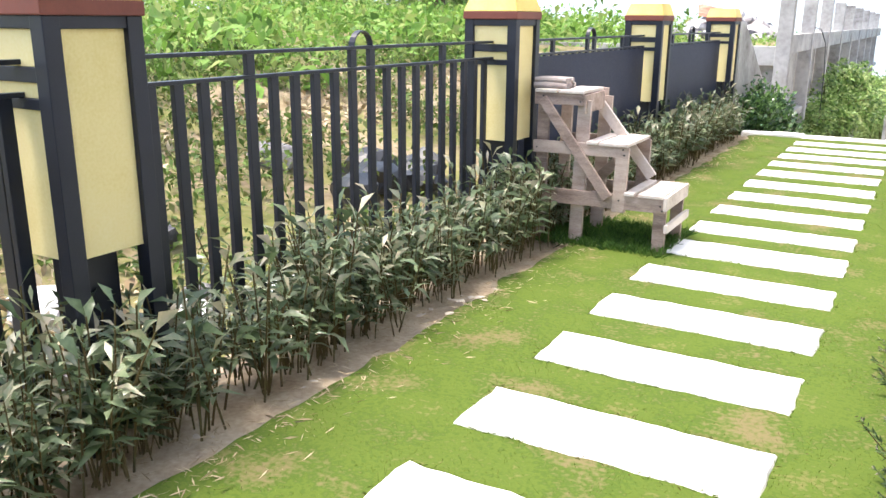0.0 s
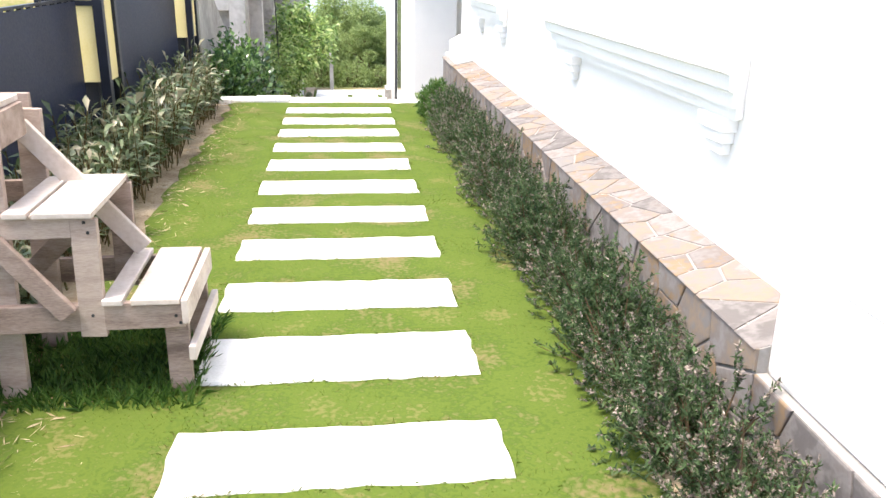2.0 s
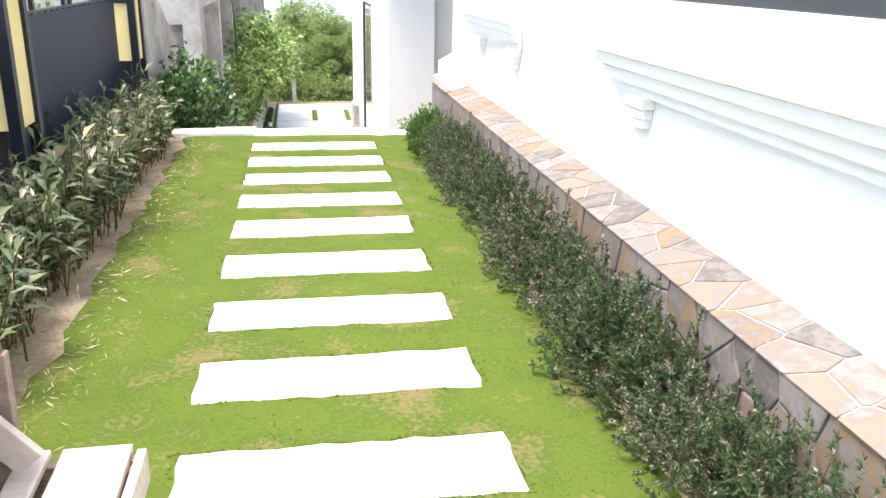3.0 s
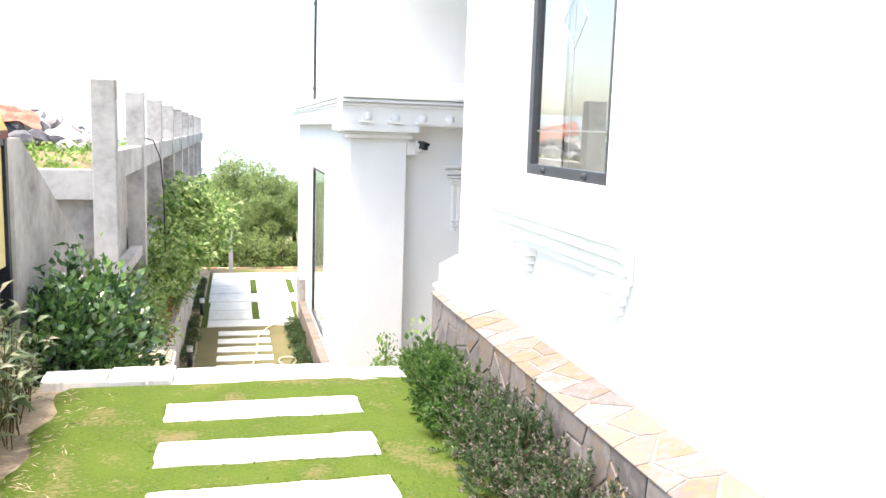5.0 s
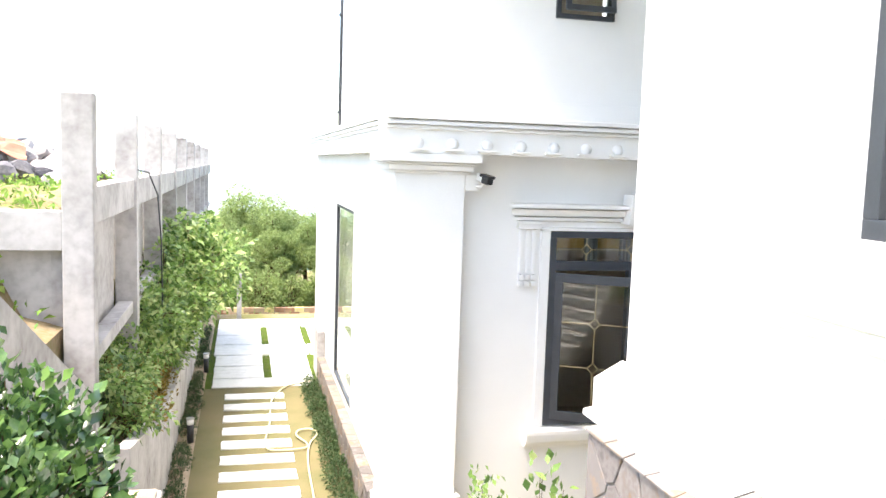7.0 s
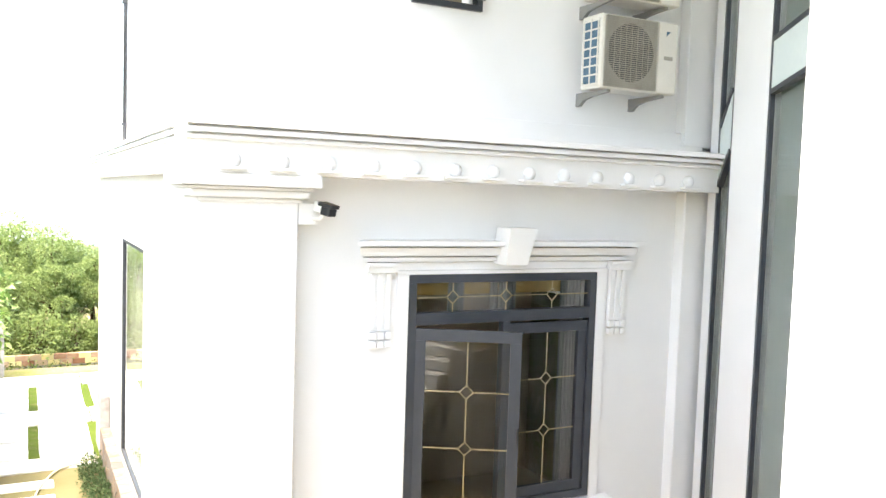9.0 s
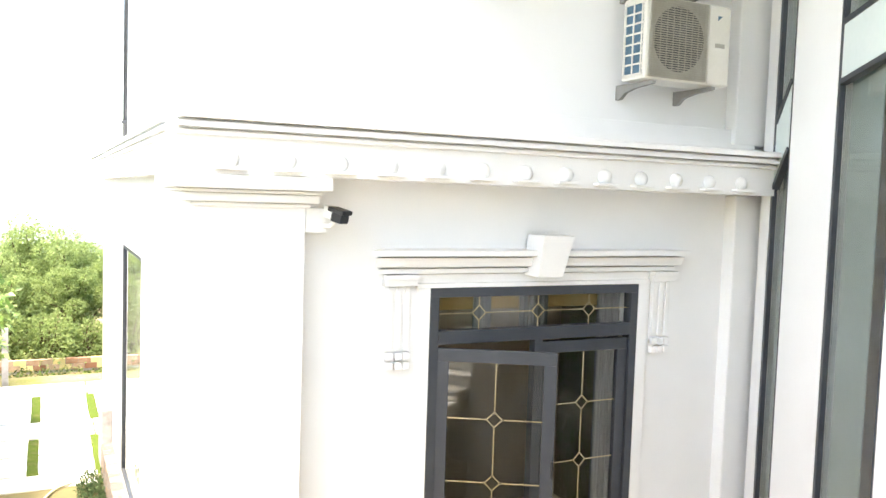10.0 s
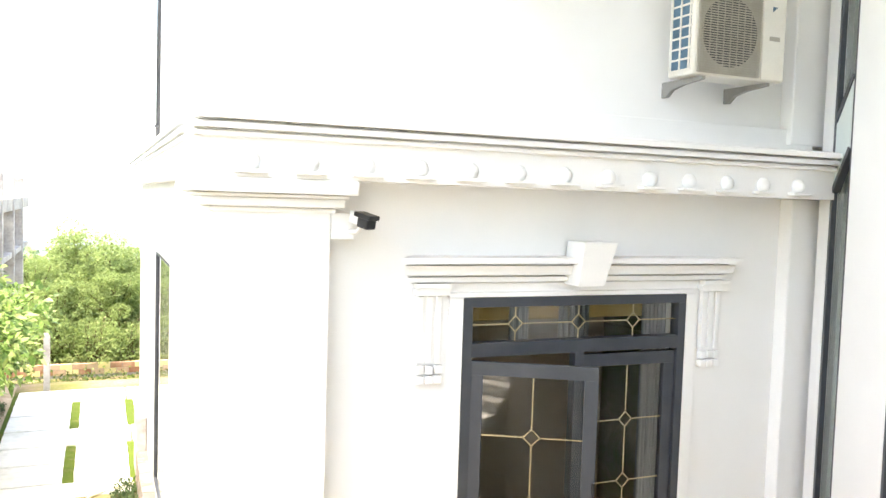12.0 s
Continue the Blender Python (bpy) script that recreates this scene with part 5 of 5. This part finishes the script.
# woodland below the garden
woods = [tree("woodland_tree", 110 + k, "broad green tree of the woodland below the garden", LEAF_TREE, 7.0, 2.9, 17000, 0.17, "woodland trees", plain=True) for k in range(4)]
places = []
for row, y in enumerate((54.5, 57.5, 61.5)):
    x = -12 + 1.3 * (row % 2)
    while x < 9:
        places.append((x + rng.uniform(-0.8, 0.8), y + rng.uniform(-0.9, 0.9), land(x, y) - 0.1, rng.uniform(0.5, 0.72) if row < 1 else rng.uniform(0.68, 0.92)))
        x += rng.uniform(2.5, 3.6)
scatter(woods, places)
under = [mound_shrub("woodland_bush", 140 + k, "dense yellow-green bush behind the road wall", "woodland bushes", LEAF_TREE, 1.5, 1.35, 5000, 0.16, 0.5, inner=0.4, lift=1.0, plain=True) for k in range(2)]
scatter(under, [(-9 + 1.5 * k, 53.6 + 0.4 * (k % 3), land(0, 53.6) - 0.2, 0.8 + 0.15 * (k * 7 % 4)) for k in range(12)])


def far_wood():
    """The crowns of the distant wood: a lumpy canopy with loose leaves over it."""
    nx, ny = 150, 40
    top = lambda x, y: -14 + 7.0 * smooth_step(66, 120, y) + 2.6 * noise.noise((x / 7, y / 7, 1)) + 1.3 * noise.noise((x / 2.6, y / 2.6, 5)) + 0.5 * noise.noise((x, y, 2))
    spots = [(-75 + 130 * i / nx, 58 + 80 * k / ny) for k in range(ny + 1) for i in range(nx + 1)]
    data = bpy.data.meshes.new("far_canopy")
    data.from_pydata([(x, y, top(x, y)) for x, y in spots], [], [(k * (nx + 1) + i, k * (nx + 1) + i + 1, (k + 1) * (nx + 1) + i + 1, (k + 1) * (nx + 1) + i) for k in range(ny) for i in range(nx)])
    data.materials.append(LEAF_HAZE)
    woods = tagged(new("far_woods", data), "distant green woodland in the valley, haze put into its colour", "woods", kind="stuff")
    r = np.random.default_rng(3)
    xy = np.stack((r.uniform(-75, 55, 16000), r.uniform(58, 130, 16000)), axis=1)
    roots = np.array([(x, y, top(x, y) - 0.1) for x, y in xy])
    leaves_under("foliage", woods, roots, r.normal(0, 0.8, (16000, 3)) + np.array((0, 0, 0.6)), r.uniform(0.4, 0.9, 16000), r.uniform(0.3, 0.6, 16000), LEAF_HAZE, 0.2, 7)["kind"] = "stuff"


far_wood()

talls = [tree("lot_tree", 130 + k, "tall spreading tree at the far side of the plot", LEAF_TREE, 9.0, 3.4, 4200, 0.4, "plot trees") for k in range(2)]
scatter(talls, [(-19, 33, land(-19, 33) - 0.1, 1.2), (-25, 33, land(-25, 33) - 0.1, 1.1), (-31, 40, land(-31, 40) - 0.1, 1.1), (-22, 40, land(-22, 40) - 0.1, 1.2)])
# Ridge stands high enough to cover the sky's cream horizon band.
bm = bmesh.new()
ridge = [[bm.verts.new((x, y, z + (10 + 9 * noise.noise((x / 170, 1, 4))) * rise)) for x in range(-900, 901, 45)] for y, z, rise in ((520, -34, 0), (600, -8, 0.5), (760, 12, 1), (900, -30, 0))]
for r0, r1 in zip(ridge, ridge[1:]):
    for k in range(len(r0) - 1):
        bm.faces.new((r0[k], r0[k + 1], r1[k + 1], r1[k]))
single("backdrop", bm, HAZE, "pale hills on the horizon, haze put into their colour", "hills", "structure", smooth=True)

# ---- neighbouring plot: weeds, heap and rubble ----
def field_of(name, n, x0, x1, y0, y1, size, material, label, seed, rise=0.25, thin=None):
    r = np.random.default_rng(seed)
    pts = np.stack((r.uniform(x0, x1, n), r.uniform(y0, y1, n)), axis=1)
    keep = np.array([noise.noise((a * 0.55, b * 0.55, seed)) > (thin if thin is not None else -9) for a, b in pts])
    pts = pts[keep]
    up = r.uniform(0.02, 1, len(pts)) ** 1.5 * rise * np.array([0.45 + 0.9 * max(0.0, 0.5 + noise.noise((a * 0.8, b * 0.8, 7))) for a, b in pts])
    roots = np.array([(a, b, land(a, b) + u) for (a, b), u in zip(pts, up)])
    ln = size * r.uniform(0.5, 1.3, len(pts))
    return tagged(new(name, leaf_mesh(name, roots, r.normal(0, 0.7, (len(pts), 3)) + np.array((0, 0, 0.7)), ln, ln * r.uniform(0.2, 0.55, len(pts)), material, 0.3, seed)), label, "weeds", kind="stuff")


field_of("weeds", 36000, -9.5, -4.3, -1, 16, 0.11, SCRUB, "rank green weeds of the vacant plot", 5, 0.42, -0.16)
field_of("fence_weeds", 8000, -4.3, -2.8, -1, 13.5, 0.1, SCRUB, "patchy green weeds behind the fence", 17, 0.4, 0.06)
field_of("far_weeds", 42000, -26, -7, -2, 34, 0.3, WEED, "tall green weeds on the rising ground", 6, 0.8, -0.2)
field_of("verge_weeds", 9000, -7.0, 7.0, 44.0, 51.9, 0.2, SCRUB, "rank weeds on the slope before the road wall", 15, 0.3)
field_of("dry_grass", 8000, -7, -2.7, -1, 15, 0.17, STRAW, "dry straw stalks among the weeds", 8, 0.08, 0.0)
field_of("plateau_weeds", 9000, -9, -2.8, 18.5, 40, 0.16, WEED, "yellow-green grass on the neighbouring plateau", 9, 0.2, -0.1)


def rock(seed, size, material, label, name="rubble_stone", group="rubble heap"):
    r = random.Random(seed)
    bm = bmesh.new()
    bmesh.ops.create_icosphere(bm, subdivisions=2, radius=size)
    for v in bm.verts:
        v.co *= 1 + 0.45 * noise.noise(v.co / size * 1.3 + Vector((seed, 0, 0)))
        v.co.z *= 0.65
    ob = single(name, bm, material, label, "rubble")
    ob["group"] = group
    return ob


heap = [rock(200 + k, 0.32, RUBBLE, "broken grey and white rubble lump on the heap") for k in range(5)]
r = random.Random(4)
for k in range(90):
    a, d = r.uniform(0, 6.28), r.random() ** 0.6
    x, y = -6.4 + 1.9 * d * math.cos(a), 32.5 + 3.6 * d * math.sin(a)
    z = land(x, y) + 0.85 * (1 - d) + 0.05
    size = r.uniform(0.5, 1.3)
    m = pose(x, y, z, r.uniform(-30, 30), r.uniform(-30, 30), r.uniform(0, 360))
    ob = heap[k] if k < 5 else copy_thing(heap[k % 5], m)
    ob.matrix_basis = m
    ob.scale = (size, size, size)
bm = bmesh.new()
bmesh.ops.create_grid(bm, x_segments=14, y_segments=10, size=0.5)
for v in bm.verts:
    v.co = Vector((v.co.x * 2.4, v.co.y * 1.6, 0.22 * noise.noise((v.co.x * 4, v.co.y * 4, 2)) - 0.25 * v.co.x ** 2))
tarp = single("tarpaulin", bm, REDCLOTH, "crumpled orange-red tarpaulin on the rubble heap", "tarpaulin")
tarp.matrix_basis = pose(-6.3, 30.6, land(-6.3, 30.6) + 0.85, 24, 12, 20) @ Matrix.Diagonal((0.6, 0.6, 0.6, 1))
tarp.modifiers.new("thickness", "SOLIDIFY").thickness = 0.02
for k, (x, y, size) in enumerate(((-4.1, 6.4, 0.26), (-4.2, 6.9, 0.3), (-4.0, 7.4, 0.26), (-4.5, 7.2, 0.32), (-4.3, 7.9, 0.3))):
    bag = rock(300 + k, 0.3, BLACK, "black plastic sack dumped behind the fence", "plastic_sack", "dumped sacks")
    bag.matrix_basis = pose(x, y, land(x, y) + 0.12, 0, 0, 50 * k)
    bag.scale = (size * 3, size * 3, size * 3.2)
for k, (x, y, size) in enumerate(((-3.3, 3.6, 0.16), (-3.9, 3.1, 0.2), (-3.0, 2.5, 0.13), (-3.1, 4.3, 0.15), (-4.4, 4.3, 0.2), (-2.95, 1.6, 0.12), (-3.5, 2.2, 0.2), (-5.2, 6.5, 0.25), (-3.0, 3.3, 0.09), (-3.2, 2.9, 0.1), (-2.9, 4.0, 0.08), (-3.6, 4.0, 0.11), (-3.05, 5.2, 0.1), (-3.4, 5.6, 0.09), (-2.95, 2.05, 0.09), (-3.15, 1.1, 0.12))):
    lump = rock(320 + k, size, RUBBLE if k % 3 else SLAB, "pale stone lump among the weeds", "stone_lump", "")
    lump.matrix_basis = pose(x, y, land(x, y) + size * 0.25, 0, 0, 70 * k)

for k, (x, y, size) in enumerate(((-1.93, 4.35, 0.1), (-1.86, 4.52, 0.08), (-1.99, 4.18, 0.07), (-1.9, 4.66, 0.06), (-2.02, 2.55, 0.05), (-1.95, 3.1, 0.045), (-1.9, 9.2, 0.05), (-1.88, 10.6, 0.05))):
    for q in range(3):
        flake = rock(340 + 3 * k + q, size * (0.3, 0.22, 0.16)[q], SAND, "flat pale stone flake on the soil edge", "stone_flake", "soil edge flakes")
        flake.matrix_basis = pose(x + 0.07 * math.sin(2.1 * q * (k + 1)), y + 0.11 * math.cos(3.3 * q + k), 0.004, 0, 0, 40 * k + 70 * q) @ Matrix.Diagonal((1.5, 0.9, 0.22, 1))

# short turf blades and straw on the upper lawn
r = np.random.default_rng(12)
n = 60000
gx, gy = r.uniform(-1.97, 0.5, n), 0.2 + 13.05 * r.random(n) ** 1.25
stone_rows = ((0.1, 0.5), (0.84, 1.24), (1.58, 1.99), (2.34, 2.75), (3.117, 3.513), (3.903, 4.312), (4.662, 5.064), (5.423, 5.794), (6.162, 6.588), (6.906, 7.27), (7.647, 8.002), (8.352, 8.696), (9.07, 9.43), (9.798, 10.16), (10.504, 10.835), (11.193, 11.522), (11.828, 12.158), (12.509, 12.817))
free = ~((gx > -1.19) & (gx < -0.005) & np.any([(gy > a + 0.006) & (gy < b - 0.006) for a, b in stone_rows], axis=0))
edge = np.array([0.02 + noise.noise((a * 2.2, b * 2.2, 4)) * 0.16 + noise.noise((a * 9, b * 9, 2)) * 0.08 for a, b in zip(gx, gy)])
free &= gx > -1.78 + edge
gx, gy = gx[free], gy[free]
tall = np.array([1 + 0.7 * noise.noise((a * 3.0, b * 3.0, 9)) for a, b in zip(gx, gy)])
ln = r.uniform(0.01, 0.02, len(gx)) * tall
fringe = []
for a, b in stone_rows:
    for k in range(330):
        side, q = r.integers(0, 4), r.random()
        fringe.append(((-1.2 + 1.2 * q, a - 0.006, -0.002), (-1.2 + 1.2 * q, b + 0.006, -0.002), (-1.203, a + (b - a) * q, -0.002), (0.006, a + (b - a) * q, -0.002))[0 if k % 8 < 3 else 1 if k % 8 < 6 else side])
fringe = np.array(fringe) + r.normal(0, 0.007, (len(fringe), 3)) * np.array((1, 1, 0))
roots = np.concatenate((np.stack((gx, gy, np.full(len(gx), -0.003)), axis=1), fringe))
ln = np.concatenate((ln, r.uniform(0.018, 0.042, len(fringe))))
ways = np.concatenate((r.normal(0, 0.35, (len(gx), 3)) + np.array((0, 0, 1)), r.normal(0, 0.8, (len(fringe), 3)) * np.array((1, 1, 0.3)) + np.array((0, 0, 0.8))))
wide = np.concatenate((r.uniform(0.0014, 0.0028, len(gx)), r.uniform(0.002, 0.004, len(fringe))))
tagged(new("grass", leaf_mesh("grass", roots, ways, ln, wide, BLADE, 0.3, 13, True)), "short mown grass blades of the upper lawn", "grass", kind="stuff")
n = 5200
gx, gy = r.uniform(-2.12, -1.16, n), r.uniform(6.0, 6.85, n)
ln = r.uniform(0.05, 0.15, n)
tagged(new("tall_grass", leaf_mesh("tall_grass", np.stack((gx, gy, np.full(n, -0.02)), axis=1), r.normal(0, 0.35, (n, 3)) + np.array((0, 0, 1)), ln, r.uniform(0.004, 0.008, n), LEAF_FERN, 0.25, 23, True)), "uncut dark grass under the timber stand", "grass", kind="stuff")
n = 4200
sx, sy = r.normal(-1.9, 0.15, n), r.uniform(0.3, 13.2, n)
ln = r.uniform(0.015, 0.085, n)
tagged(new("litter", leaf_mesh("litter", np.stack((sx, sy, np.full(n, 0.004)), axis=1), r.normal(0, 1, (n, 3)) * np.array((1, 1, 0.12)), ln, ln * r.uniform(0.03, 0.14, n), STRAW, 0.0, 14)), "dry leaves and straw along the soil edge", "litter", kind="stuff")
